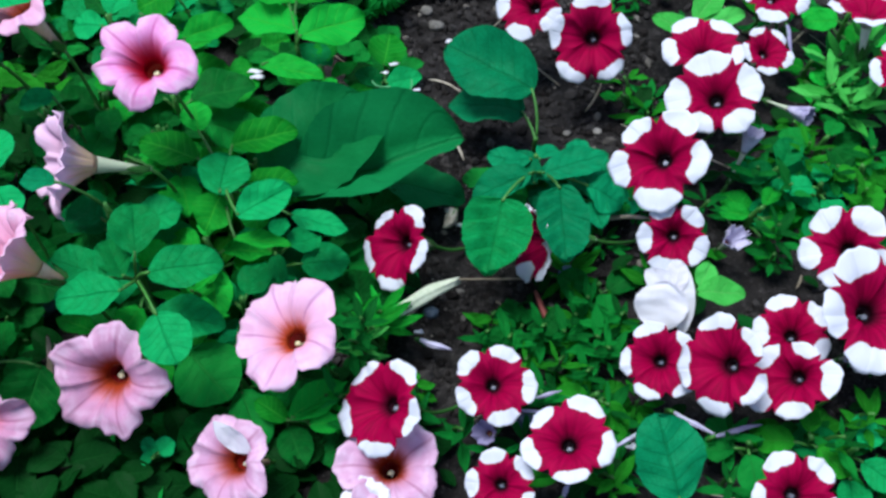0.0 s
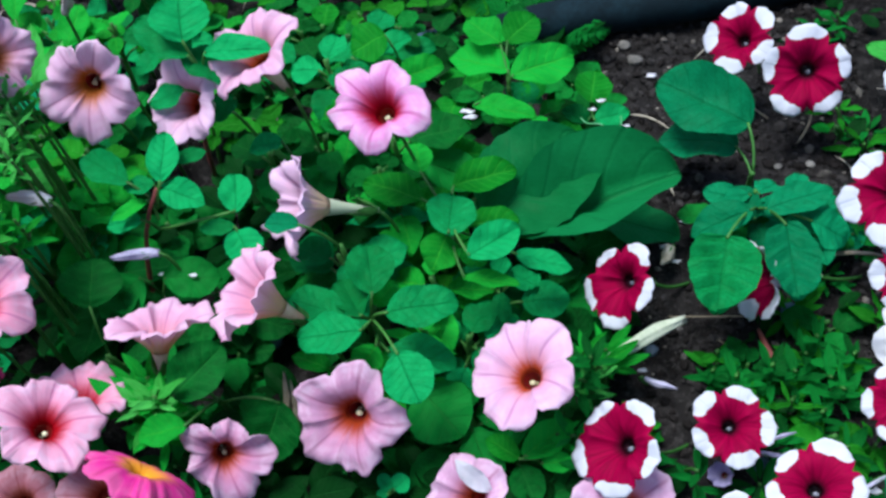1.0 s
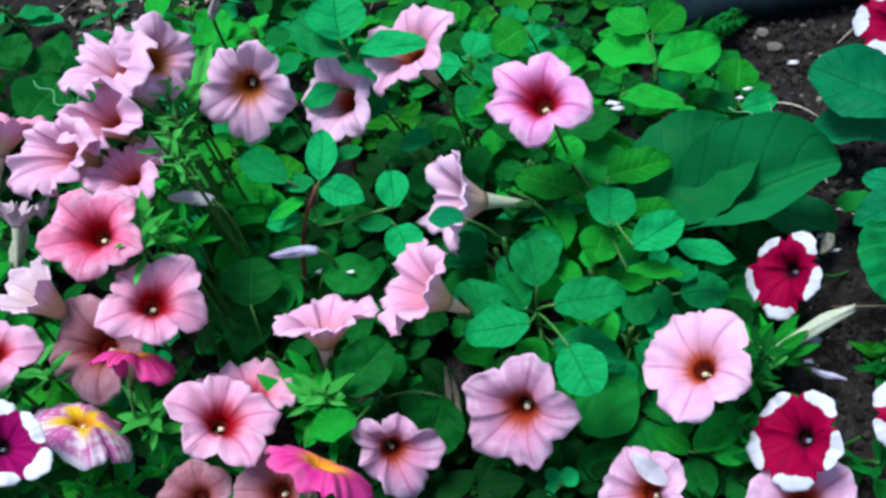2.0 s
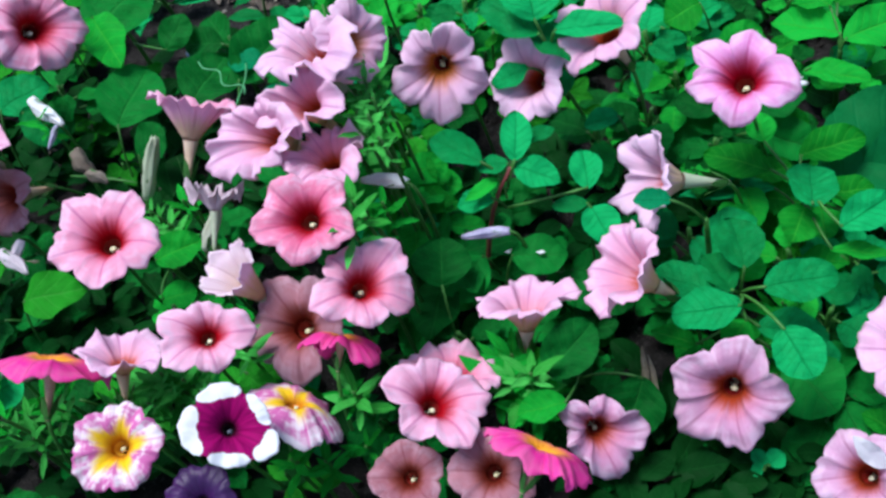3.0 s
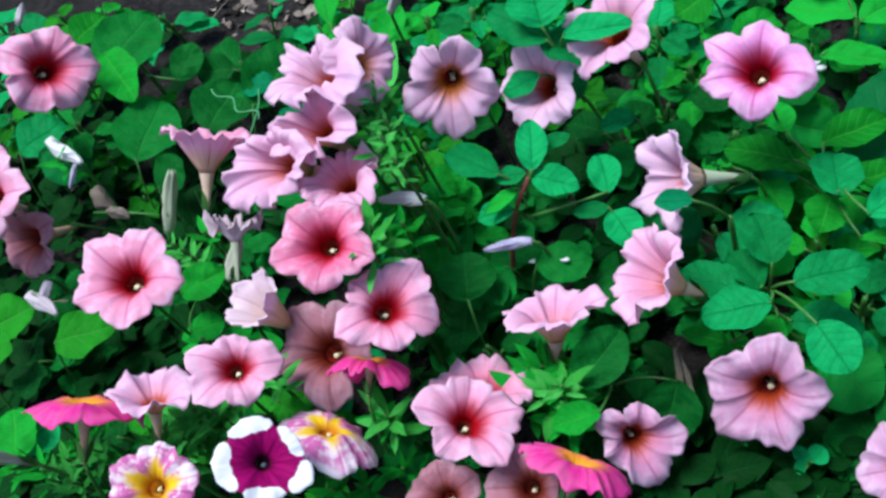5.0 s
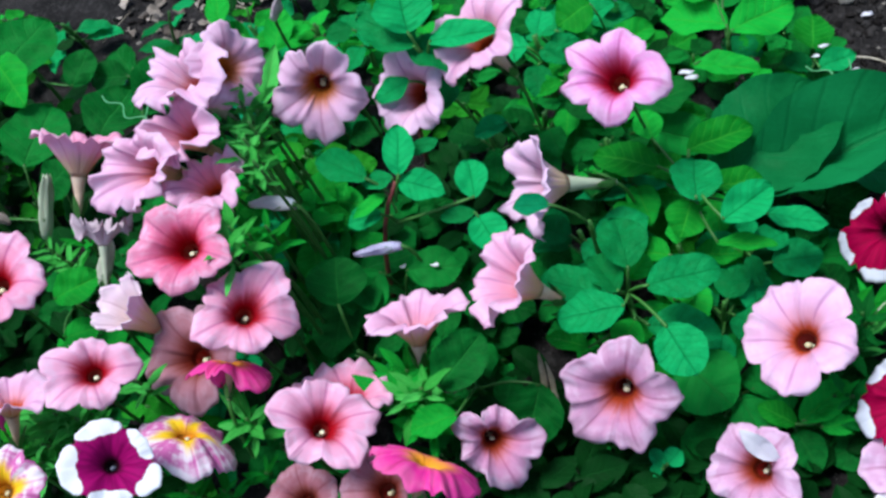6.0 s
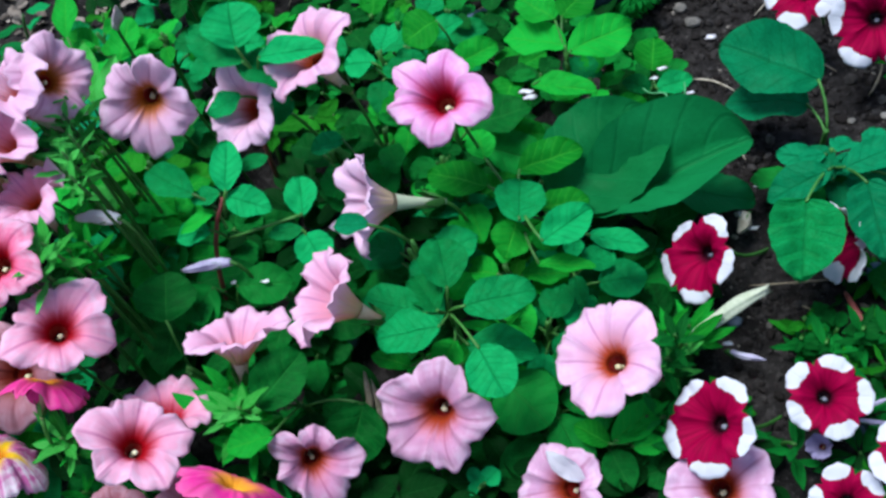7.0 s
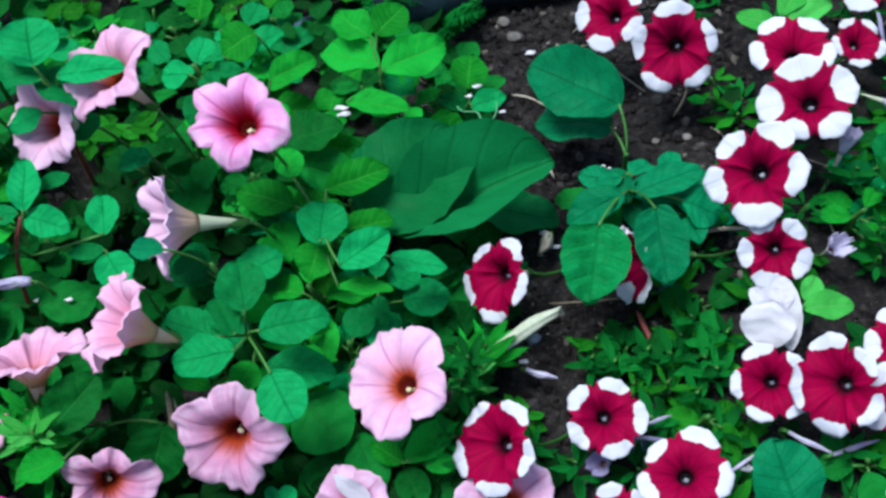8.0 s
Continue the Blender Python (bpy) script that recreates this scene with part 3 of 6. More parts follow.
def leaf_mesh(shape, mat, fold, curl, wave, seed, n=23, m=11):
    """A leaf one unit long from the origin along +y and one unit wide, its face to +z."""
    rng = random.Random(seed)
    peak, power, bulge = SHAPES[shape]
    bm = bmesh.new()
    uvl = bm.loops.layers.uv.new("UVMap")
    ph, ph2 = rng.uniform(0, 6.3), rng.uniform(0, 6.3)
    skew = rng.uniform(-0.05, 0.05)
    rows = []
    for i in range(n):
        v = 0.5 - 0.5 * math.cos(math.pi * i / (n - 1))
        x = v / peak * 0.5 if v < peak else 0.5 + (v - peak) / (1 - peak) * 0.5
        half = 0.5 * max(0.012, math.sin(math.pi * min(max(x, 0.0), 1.0)) ** power)
        row = []
        for j in range(m):
            c = 2 * j / (m - 1) - 1
            a = abs(c)
            w = half * (1 + 0.03 * math.sin(7 * v + ph + (3 if c > 0 else 0)) + 0.016 * math.sin(31 * v + ph2) + 0.012 * math.sin(47 * v + ph))
            z = fold * a * half + bulge * 0.25 * math.sin(math.pi * a) * half
            z += 0.6 * wave * a * a * math.sin(11 * v + ph2 + (1.7 if c > 0 else 0)) * 0.1
            z -= 0.018 * math.exp(-(a / 0.12) ** 2)
            z -= (0.09 if shape == "puckered" else 0.05) * (0.5 + 0.5 * math.cos(2 * math.pi * (v * 4.5 - a * 0.9))) * math.sin(math.pi * a)
            z += 0.085 * noise.noise((c * half * 3.2 + seed, v * 3.2, 0.37 * seed)) * math.sin(math.pi * v)
            z -= curl * v * v
            row.append(bm.verts.new((c * w + skew * v * v, v, z)))
        rows.append(row)
    for i in range(n - 1):
        for j in range(m - 1):
            f = bm.faces.new((rows[i][j], rows[i][j + 1], rows[i + 1][j + 1], rows[i + 1][j]))
            for lp, (b, a) in zip(f.loops, ((j, i), (j + 1, i), (j + 1, i + 1), (j, i + 1))):
                lp[uvl].uv = (b / (m - 1), 0.5 - 0.5 * math.cos(math.pi * a / (n - 1)))
    return finish(bm, "leaf_blade", mat)


LEAVES = {}


def blade(shape, mat, variant):
    """One of a few leaf meshes of that shape, shared between leaves."""
    key = (shape, mat, variant % 6)
    if key not in LEAVES:
        r = random.Random(variant % 6 * 31 + len(shape))
        LEAVES[key] = leaf_mesh(shape, mat, 0.85 if shape == "folded" else r.uniform(0.0, 0.35), r.uniform(0.02, 0.25), r.uniform(0.3, 1.1), variant % 6 * 13 + len(shape), *((61, 15) if shape == "puckered" else (23, 11)))
    return LEAVES[key]


leaf_count = 0


def leaf(plant, shape, mat, base, tip, width, facing, label=""):
    """A leaf under its plant, from base to tip, its upper side turned to facing."""
    global leaf_count
    leaf_count += 1
    base, tip = Vector(base), Vector(tip)
    y = tip - base
    z = Vector(facing)
    x = y.cross(z)
    if x.length < 1e-6:
        x = y.orthogonal()
    x.normalize()
    z = x.cross(y).normalized()
    size = y.length
    turn = Matrix((x, y / size, z)).transposed().to_4x4()
    ob = part("leaf", blade(shape, mat, leaf_count), mat, plant, label)
    ob.matrix_basis = plant.matrix_world.inverted() @ (Matrix.Translation(base) @ turn @ Matrix.Diagonal((width, size, min(size, width * 1.4), 1)))
    return ob


def weed(root, node, stem="stem", label="", thick=0.0022, name="weed_plant", category="weed", group="weeds in the flower bed"):
    """A plant with one stem from root to node; leaves are added to it."""
    plant = tagged(new(name), label, category, group)
    plant.matrix_world = Matrix.Translation((root[0], root[1], soil_height(*root) - 0.004))
    inv = plant.matrix_world.inverted()
    b = inv @ Vector(node)
    pts = bend((0, 0, 0), b, (b.x * 0.2, b.y * 0.2, b.z * 0.7), 7)
    part("stem", sweep(bmesh.new(), pts, [thick * (1.2 - 0.07 * i) for i in range(7)], 7), stem, plant)
    plant["node"] = list(b)
    return plant


def hung_leaf(plant, shape, mat, base, tip, width, facing):
    """A leaf with a petiole that joins its plant's stem."""
    ob = leaf(plant, shape, mat, base, tip, width, facing)
    inv = plant.matrix_world.inverted()
    a, b = Vector(plant["node"]), inv @ Vector(base)
    q = inv @ Vector(tip)
    low = a * min(0.97, max(0.2, b.z / max(a.z, 0.01) - 0.12))
    if (b - low).length > 0.065:
        low = Vector((b.x - (q.x - b.x) * 0.3, b.y - (q.y - b.y) * 0.3, 0.0))
    mid = (low + b) / 2 + Vector((0, 0, 0.12 * (b - low).length)) - (q - b).normalized() * 0.1 * (b - low).length
    part("petiole", sweep(bmesh.new(), bend(low, b + (q - b) * 0.03, mid, 6), [0.0010] * 6, 6), "stem", plant)
    return ob


def tuft(place, count, size, mat, among=False):
    """The leafy tip of a petunia branch: narrow leaves in a tight whorl."""
    rng = random.Random(int(place[0] * 9999) + int(place[1] * 7777))
    x, y, z = place
    plant = weed((x + rng.uniform(-0.01, 0.01), y + 0.015), place, "stem", "bright green tip of a petunia branch with narrow leaves", 0.0014, "petunia_branch", "plant", "petunia branches in the bed")
    for i in range(count):
        a, s = i * 2.4 + rng.uniform(-0.3, 0.3), i / count
        p = Vector((x, y, z - 0.022 * (1 - s)))
        tilt = 0.1 + 0.9 * s + rng.uniform(-0.2, 0.2)
        d = Vector((math.cos(a), math.sin(a), tilt)).normalized()
        length = size * rng.uniform(0.9, 1.5)
        if not among and (in_bloom(p + d * length) or in_bloom(p + d * length * 0.5)):
            continue
        leaf(plant, "lance" if i % 3 else "narrow", mat, p, p + d * length, length * rng.uniform(0.19, 0.32), Vector((-d.x * tilt, -d.y * tilt - 0.2, 1)))
    return plant


def spent_flower(base, tip, wide, mat="wilted", label="faded petunia flower, shrivelled to a pale twist"):
    """A shrivelled corolla in its green calyx, on a stalk."""
    base, tip = Vector(base), Vector(tip)
    rng = random.Random(int(base.x * 9999) + int(tip.y * 8888))
    top = tagged(new("spent_flower"), label, "flower", "spent flowers in the bed")
    top.matrix_world = Matrix.Translation(base) @ basis(tip - base)
    size = (tip - base).length
    bm = bmesh.new()
    rings, sides, ph = [], 18, rng.uniform(0, 6)
    for i in range(12):
        s = i / 11
        ring = []
        for j in range(sides):
            a = 2 * math.pi * j / sides + 0.9 * s
            r = 0.5 * wide * (0.35 + 0.65 * math.sin(math.pi * min(1.0, 0.15 + 0.75 * s)) ** 0.8)
            r *= (1 - (0.2 if mat == "pale_tube" else 0.72) * s ** 3) * (1 + 0.42 * s * math.sin(5 * a + ph) + 0.12 * math.sin(9 * s + 3 * a))
            ring.append(bm.verts.new((r * math.cos(a) + 0.12 * wide * math.sin(5 * s + ph), r * math.sin(a), size * s * (1 - 0.06 * math.sin(5 * a) * s))))
        rings.append(ring)
    for p, q in zip(rings, rings[1:]):
        for j in range(sides):
            bm.faces.new((p[j], p[(j + 1) % sides], q[(j + 1) % sides], q[j]))
    bm.faces.new(rings[0][::-1]), bm.faces.new(rings[-1])
    part("corolla", bm, mat, top)
    bm = bmesh.new()
    for j in range(5):
        a = 2 * math.pi * j / 5
        d, t = Vector((math.cos(a), math.sin(a), 0)), Vector((-math.sin(a), math.cos(a), 0))
        rows = []
        for f, w, o in ((-0.05, 0.10, 0.12), (0.1, 0.16, 0.30), (0.25, 0.12, 0.36), (0.38, 0.02, 0.46)):
            c = Vector((0, 0, f * size)) + d * (o * wide)
            rows.append([bm.verts.new(c + t * (w * wide)), bm.verts.new(c + d * (0.04 * wide)), bm.verts.new(c - t * (w * wide))])
        for p, q in zip(rows, rows[1:]):
            bm.faces.new((p[0], p[1], q[1], q[0])), bm.faces.new((p[1], p[2], q[2], q[1]))
    part("calyx", bm, "stem", top)
    inv = top.matrix_world.inverted()
    root = Vector((base.x + rng.uniform(-0.015, 0.015), base.y + 0.01, soil_height(base.x, base.y + 0.01) - 0.004))
    pull = base - (tip - base) * 0.4
    pull.z = max(0.3 * base.z, pull.z)
    part("stalk", sweep(bmesh.new(), [inv @ p for p in bend(base, root, pull, 7)], [0.0013] * 7, 6), "stem", top)
    return top


def folded_flower(place, facing, petals):
    """A white flower that has folded up: a few rounded petals round a green calyx."""
    x, y, z = place
    top = tagged(new("petunia_flower"), "white petunia flower, folded up beside crimson ones", "flower", "petunia flowers in the bed")
    top.matrix_world = Matrix.Translation((x, y + 0.012, soil_height(x, y) - 0.004))
    inv = top.matrix_world.inverted()
    p = inv @ Vector(place)
    part("stalk", sweep(bmesh.new(), bend((0, 0, 0), p + Vector((0, 0.006, -0.004)), (0, 0.01, p.z * 0.6), 7), [0.0015] * 7, 6), "stem", top)
    part("calyx", sweep(bmesh.new(), [p + Vector((0, 0.008, -0.008)), p + Vector((0, 0.005, -0.003)), p], [0.002, 0.0035, 0.003], 8), "stem", top)
    BLOOMS.append((Vector(place), Vector(facing), 0.022))
    for base, tip, wide in petals:
        ob = leaf(top, "broad", "white", base, tip, wide, facing)
        ob.name = "petal"
    return top


def trail(plant, start, end, facing, wiggle, waves):
    """The pale winding track of a leaf miner on a leaf."""
    inv = plant.matrix_world.inverted()
    a, b, z = Vector(start), Vector(end), Vector(facing).normalized()
    side = (b - a).cross(z).normalized()
    pts = [inv @ (a + (b - a) * s + side * wiggle * math.sin(waves * s * 6.28) * (0.5 + s) + z * 0.003) for s in (i / 24 for i in range(25))]
    return part("leaf_mine", sweep(bmesh.new(), pts, [0.0007] * 25, 5), "mine", plant, "pale winding leaf-miner track")


def loose(name, label, category, x, y, z, bm, mat, kind="", group=""):
    ob = new(name, finish(bm, name, mat))
    ob.location = (x, y, z)
    return tagged(ob, label, category, group, kind)


def pebble(at, size, mat):
    """A stone half sunk into the soil."""
    r = random.Random(int(at[0] * 9999) + 5)
    bm = bmesh.new()
    lump(bm, (0, 0, size * 0.3), (size, size * 0.85, size * 0.6), r, 2, 0.4)
    words = {"stone": "small grey stone half sunk in the soil", "slate": "dark grey rounded stone on the soil", "blue": "blue-grey pebble among the leaves"}
    return loose("stone", words[mat], "stone", at[0], at[1], soil_height(*at), bm, mat, group="stones in the bed")


def petal_bit(place, size):
    """A small white fallen scrap of petal lying on a leaf or the soil."""
    r = random.Random(int(place[0] * 9999) + 9)
    bm = bmesh.new()
    lump(bm, (0, 0, 0), (size * 0.75, size * 0.4, size * 0.14), r, 2, 1.2)
    return loose("petal_scrap", "small white fallen scrap of petal", "petal", *place, bm, "white", group="fallen petals")


def dry_leaf(at, size, turn):
    """A curled brown leaf on the soil."""
    r = random.Random(int(at[0] * 9999) + turn)
    ob = new("dry_leaf", blade(r.choice(("ovate", "lance", "broad")), "bark", r.randrange(6)))
    ob.matrix_world = Matrix.Translation((at[0], at[1], soil_height(*at) + 0.004)) @ Euler((r.uniform(-0.4, 0.4), r.uniform(-0.7, 0.7), radians(turn))).to_matrix().to_4x4() @ Matrix.Diagonal((size * 0.6, size, size * 1.2, 1))
    return tagged(ob, "curled dry brown leaf on the soil", "dry leaf", "dry leaves on the soil")


def edging_pipe(a, b):
    """A black plastic pipe laid along the bed's far edge."""
    a, b = Vector(a), Vector(b)
    pts = [a + (b - a) * (i / 30) + Vector((0, 0.004 * math.sin(i * 0.5), 0.001 * math.sin(i * 0.9))) for i in range(31)]
    bm = sweep(bmesh.new(), [p - a for p in pts], [0.019 + 0.0006 * (i % 2) for i in range(31)], 20)
    return loose("edging_pipe", "black plastic pipe along the edge of the bed", "pipe", *a, bm, "plastic")


def rosette(place, count, size, mat, shape="ovate", spread=1.0):
    """A weed whose oval leaves stand round its stem in two or three tiers."""
    rng = random.Random(int(place[0] * 9999) + int(place[1] * 7777))
    x, y, z = place
    plant = weed((x + rng.uniform(-0.008, 0.008), y + 0.006), place, "stem", "leafy weed with smooth oval leaves in tiers")
    for i in range(count):
        a, s = i * 2.3 + rng.uniform(-0.4, 0.4), i / count
        stalk = 0.35 * size * (1.3 - s)
        d = Vector((math.cos(a), math.sin(a), rng.uniform(-0.1, 0.35)))
        base = Vector((x, y, z - 0.03 * (1 - s) * spread)) + d * stalk
        length = size * rng.uniform(0.75, 1.2) * (1.15 - 0.4 * s)
        tip = base + Vector((d.x, d.y, rng.uniform(-0.25, 0.3))).normalized() * length
        if in_bloom(tip) or in_bloom((base + tip) / 2):
            continue
        hung_leaf(plant, shape, mat, base, tip, length * rng.uniform(0.62, 0.85), (rng.uniform(-0.3, 0.3), -0.25 + rng.uniform(-0.3, 0.3), 1))
    return plant


def frond(length, rng):
    """A feathery frond from the origin along +y: a thin rib with pairs of toothed leaflets."""
    bm = bmesh.new()
    sweep(bm, bend((0, 0, 0), (0, length, -0.10 * length), (0, 0.5 * length, 0.12 * length), 7), [0.0008 * (1.1 - 0.14 * i) for i in range(7)], 5)
    for i in range(15):
        s = 0.14 + 0.84 * i / 14
        y, z = s * length, length * (0.24 * s * (1 - s) - 0.10 * s * s)
        reach = 0.30 * length * math.sin(math.pi * (0.16 + 0.80 * s)) ** 0.8
        for side in (-1, 1):
            d = Vector((side, 0.55 + rng.uniform(-0.1, 0.15), rng.uniform(-0.25, 0.1))).normalized()
            t = Vector((-d.y * side, d.x * side, 0.15)).normalized()
            p = Vector((0, y, z))
            ring = []
            for f, w in ((0.0, 0.06), (0.22, 0.13), (0.34, 0.07), (0.52, 0.12), (0.64, 0.06), (0.82, 0.09), (1.0, 0.01)):
                c = p + d * (reach * f) - Vector((0, 0, 0.12 * reach * f * f))
                ring.append((bm.verts.new(c + t * (w * reach)), bm.verts.new(c - t * (w * reach))))
            for q, r in zip(ring, ring[1:]):
                bm.faces.new((q[0], q[1], r[1], r[0]))
    return bm


def feathery_plant(x, y, count, size):
    """A dark plant of arching feathery fronds that spring from one root."""
    rng = random.Random(int(x * 9999) + 3)
    z = soil_height(x, y)
    plant = tagged(new("feathery_plant"), "dark green plant with feathery fronds beside the pipe", "plant")
    plant.matrix_world = Matrix.Translation((x, y, z - 0.002))
    part("crown", sweep(bmesh.new(), [(0, 0, -0.004), (0.001, 0, 0.006), (0, 0.001, 0.014)], [0.004, 0.005, 0.002], 8), "stem", plant)
    for i in range(count):
        a = 6.283 * i / count + rng.uniform(-0.25, 0.25)
        ob = part("frond", frond(size * rng.uniform(0.75, 1.15), rng), "dark", plant)
        ob.matrix_basis = Matrix.Translation((0, 0, 0.01)) @ Euler((rng.uniform(0.25, 0.8), rng.uniform(-0.4, 0.4), a)).to_matrix().to_4x4()
    return plant


# ---------------------------------------------------------------- the ground
def ground_sheet():
    """One sheet of soil: fine in the bed, coarse out to the horizon."""
    bm = bmesh.new()
    fine = [(-1.1 + 0.02 * i) for i in range(91)]
    xs = [-60, -20, -6, -2.5] + fine + [1.6, 4, 15, 60]
    ys = [-60, -20, -6, -2, -0.8] + [(-0.1 + 0.02 * i) for i in range(81)] + [2.5, 6, 20, 80]
    grid = [[bm.verts.new((x, y, soil_height(x, y))) for x in xs] for y in ys]
    for a, b in zip(grid, grid[1:]):
        for i in range(len(xs) - 1):
            bm.faces.new((a[i], a[i + 1], b[i + 1], b[i]))
    ob = new("ground", finish(bm, "ground", "soil"))
    return tagged(ob, "dark crumbly garden soil of the flower bed", "soil", kind="structure")


ground_sheet()


# ---------------------------------------------------------------- the flowers and plants
# salmon mound
flower('rose', (-0.7636, 0.6633, 0.1749), (0.76, -0.39, 0.52), 0.0426, 0, star=0.13, flare=0.6, lobes=((57, 0.89), (140, 0.97), (216, 1.04), (300, 0.97), (347, 1.09)))
flower('salmon', (-0.7713, 0.5190, 0.1788), (-0.01, -0.44, 0.90), 0.0433, 30, flare=0.6, star=0.15)
flower('faded', (-0.7752, 0.5217, 0.1123), (-0.26, -0.76, 0.60), 0.0340, 0, flare=0.8)
flower('salmon', (-0.5972, 0.4133, 0.1919), (0.21, -0.25, 0.95), 0.0385, 0, star=0.15, notch=0.09, flare=0.5, lobes=((60, 0.95), (137, 1.02), (201, 1.00), (270, 0.99), (347, 1.02)))
flower('rose', (-0.5624, 0.5310, 0.2015), (0.16, 0.70, 0.69), 0.0341, 20, flare=0.9, length=0.9, ruffle=0.2, note='pink petunia trumpet seen from the side, facing up', belly=1.5)
flower('pale', (-0.4671, 0.5320, 0.2425), (-0.30, -0.10, 0.95), 0.0370, 0, flare=0.9, belly=3.2, ruffle=0.35, star=0.15, notch=0.12, lobes=((96, 0.70), (158, 0.99), (201, 1.12), (280, 0.80), (348, 1.35)))
flower('mauve', (-0.4326, 0.5454, 0.2273), (0.89, -0.28, 0.36), 0.0329, 40, star=0.13, ruffle=0.2, flare=0.5)
flower('blush', (-0.4687, 0.5003, 0.2226), (-0.23, -0.29, 0.93), 0.0323, 0, flare=0.95, belly=3.2, ruffle=0.3, star=0.15, notch=0.12, lobes=((43, 1.02), (139, 0.82), (198, 1.14), (280, 0.86), (347, 1.16)))
flower('blush', (-0.4973, 0.4810, 0.2113), (-0.36, -0.45, 0.82), 0.0361, 0, flare=0.95, belly=3.2, ruffle=0.3, star=0.15, notch=0.12, lobes=((6, 0.99), (115, 0.70), (178, 1.16), (211, 1.35), (283, 0.85)))
flower('blush', (-0.4522, 0.4765, 0.1987), (-0.03, -0.03, 1.00), 0.0302, 0, flare=0.8, belly=2.6, ruffle=0.3, star=0.15, notch=0.12, lobes=((23, 0.87), (135, 0.71), (198, 1.03), (249, 1.15), (310, 1.24)))
flower('rose', (-0.4473, 0.4094, 0.2084), (0.13, -0.43, 0.89), 0.0323, 0, star=0.17, flare=0.6, lobes=((48, 0.97), (140, 0.96), (198, 1.08), (261, 0.97), (340, 1.02)))
flower('wilted', (-0.5374, 0.4656, 0.1756), (0.10, 0.70, 0.70), 0.0215, 0, flare=0.7, ruffle=0.5, droop=0.0, star=0.14, close=0.0, length=1.6, notch=0.2, belly=1.5)
flower('salmon', (-0.4145, 0.3848, 0.1706), (0.47, -0.25, 0.85), 0.0332, 0, star=0.15, notch=0.09, flare=0.5, lobes=((30, 1.08), (120, 0.84), (188, 1.10), (258, 0.88), (324, 1.05)))
flower('cream', (-0.5212, 0.4138, 0.1437), (-0.37, -0.04, 0.93), 0.0304, 0, flare=0.9, ruffle=0.18, close=0.3)
flower('faded', (-0.4822, 0.3922, 0.1140), (-0.01, -0.44, 0.90), 0.0390, 20, star=0.15, notch=0.1, ruffle=0.2)
flower('salmon', (-0.5088, 0.3474, 0.1742), (0.36, -0.17, 0.92), 0.0285, 0, star=0.15, notch=0.09, lobes=((88, 0.72), (141, 1.13), (203, 1.17), (266, 0.93), (345, 1.05)))
flower('blush', (-0.5654, 0.3369, 0.1734), (0.20, 0.46, 0.87), 0.0295, 10, ruffle=0.2, star=0.15, notch=0.12, flare=0.6, belly=1.8)
flower('magenta', (-0.6197, 0.3374, 0.1661), (0.10, 0.78, 0.60), 0.0330, 0, flare=0.22, ruffle=0.07, length=1.1, droop=0.05, star=0.03, close=-0.25)
flower('magenta', (-0.4346, 0.3698, 0.1402), (0.15, 0.80, 0.58), 0.0215, 0, flare=0.3, ruffle=0.25, droop=0.15, close=-0.4)
flower('velvet', (-0.4740, 0.2820, 0.1739), (0.54, -0.23, 0.81), 0.0271, 0, star=0.1, notch=0.07, flare=0.5, lobes=((2, 0.84), (88, 0.99), (159, 1.11), (249, 0.89), (306, 1.11)))
flower('sunny', (-0.4593, 0.3263, 0.1319), (0.28, 0.55, 0.79), 0.0275, 10, ruffle=0.15, droop=0.3, flare=0.28, close=-0.35)
flower('sunny', (-0.5393, 0.2634, 0.1815), (0.27, -0.36, 0.89), 0.0280, 40, ruffle=0.2)
flower('pale', (-0.6784, 0.2917, 0.1807), (-0.53, -0.21, 0.82), 0.0309, 0)
flower('purple', (-0.4946, 0.2478, 0.1512), (0.20, -0.16, 0.97), 0.0223, 0)
flower('salmon', (-0.3675, 0.3268, 0.1305), (0.49, -0.04, 0.87), 0.0327, 0, star=0.15, notch=0.09, flare=0.5, lobes=((60, 0.86), (147, 1.10), (203, 0.88), (279, 1.08), (347, 1.06)))
flower('salmon', (-0.3704, 0.3664, 0.1020), (0.16, 0.41, 0.90), 0.0353, 30, ruffle=0.2)
flower('blush', (-0.3228, 0.4086, 0.1232), (0.06, 0.52, 0.85), 0.0346, 15, flare=0.7, length=0.6, notch=0.2, note='pale salmon petunia trumpet seen from the side, facing up', belly=1.8)
flower('blush', (-0.2624, 0.4107, 0.1480), (-0.67, -0.06, 0.74), 0.0327, 20, flare=0.95, ruffle=0.2, length=0.7, star=0.13, notch=0.1, belly=1.8)
flower('pale', (-0.2510, 0.4913, 0.1359), (-0.84, -0.31, 0.45), 0.0369, 40, flare=0.8, ruffle=0.2, length=1.0, star=0.2, notch=0.13, note='pale lilac-pink petunia trumpet lying on its side, lobes folded back', belly=1.8)
flower('orchid', (-0.1846, 0.5310, 0.1873), (-0.11, -0.41, 0.91), 0.0360, 0, star=0.2, flare=0.6, lobes=((83, 0.87), (147, 1.08), (190, 1.00), (265, 0.92), (346, 1.04)))
flower('mauve', (-0.3834, 0.5412, 0.1997), (0.06, -0.91, 0.41), 0.0361, 0, star=0.13, notch=0.14, flare=0.5, lobes=((64, 0.99), (119, 0.84), (203, 0.99), (264, 1.12), (335, 0.98)))
flower('pale', (-0.3306, 0.5600, 0.1699), (-0.35, -0.59, 0.73), 0.0328, 10, flare=0.8, star=0.13)
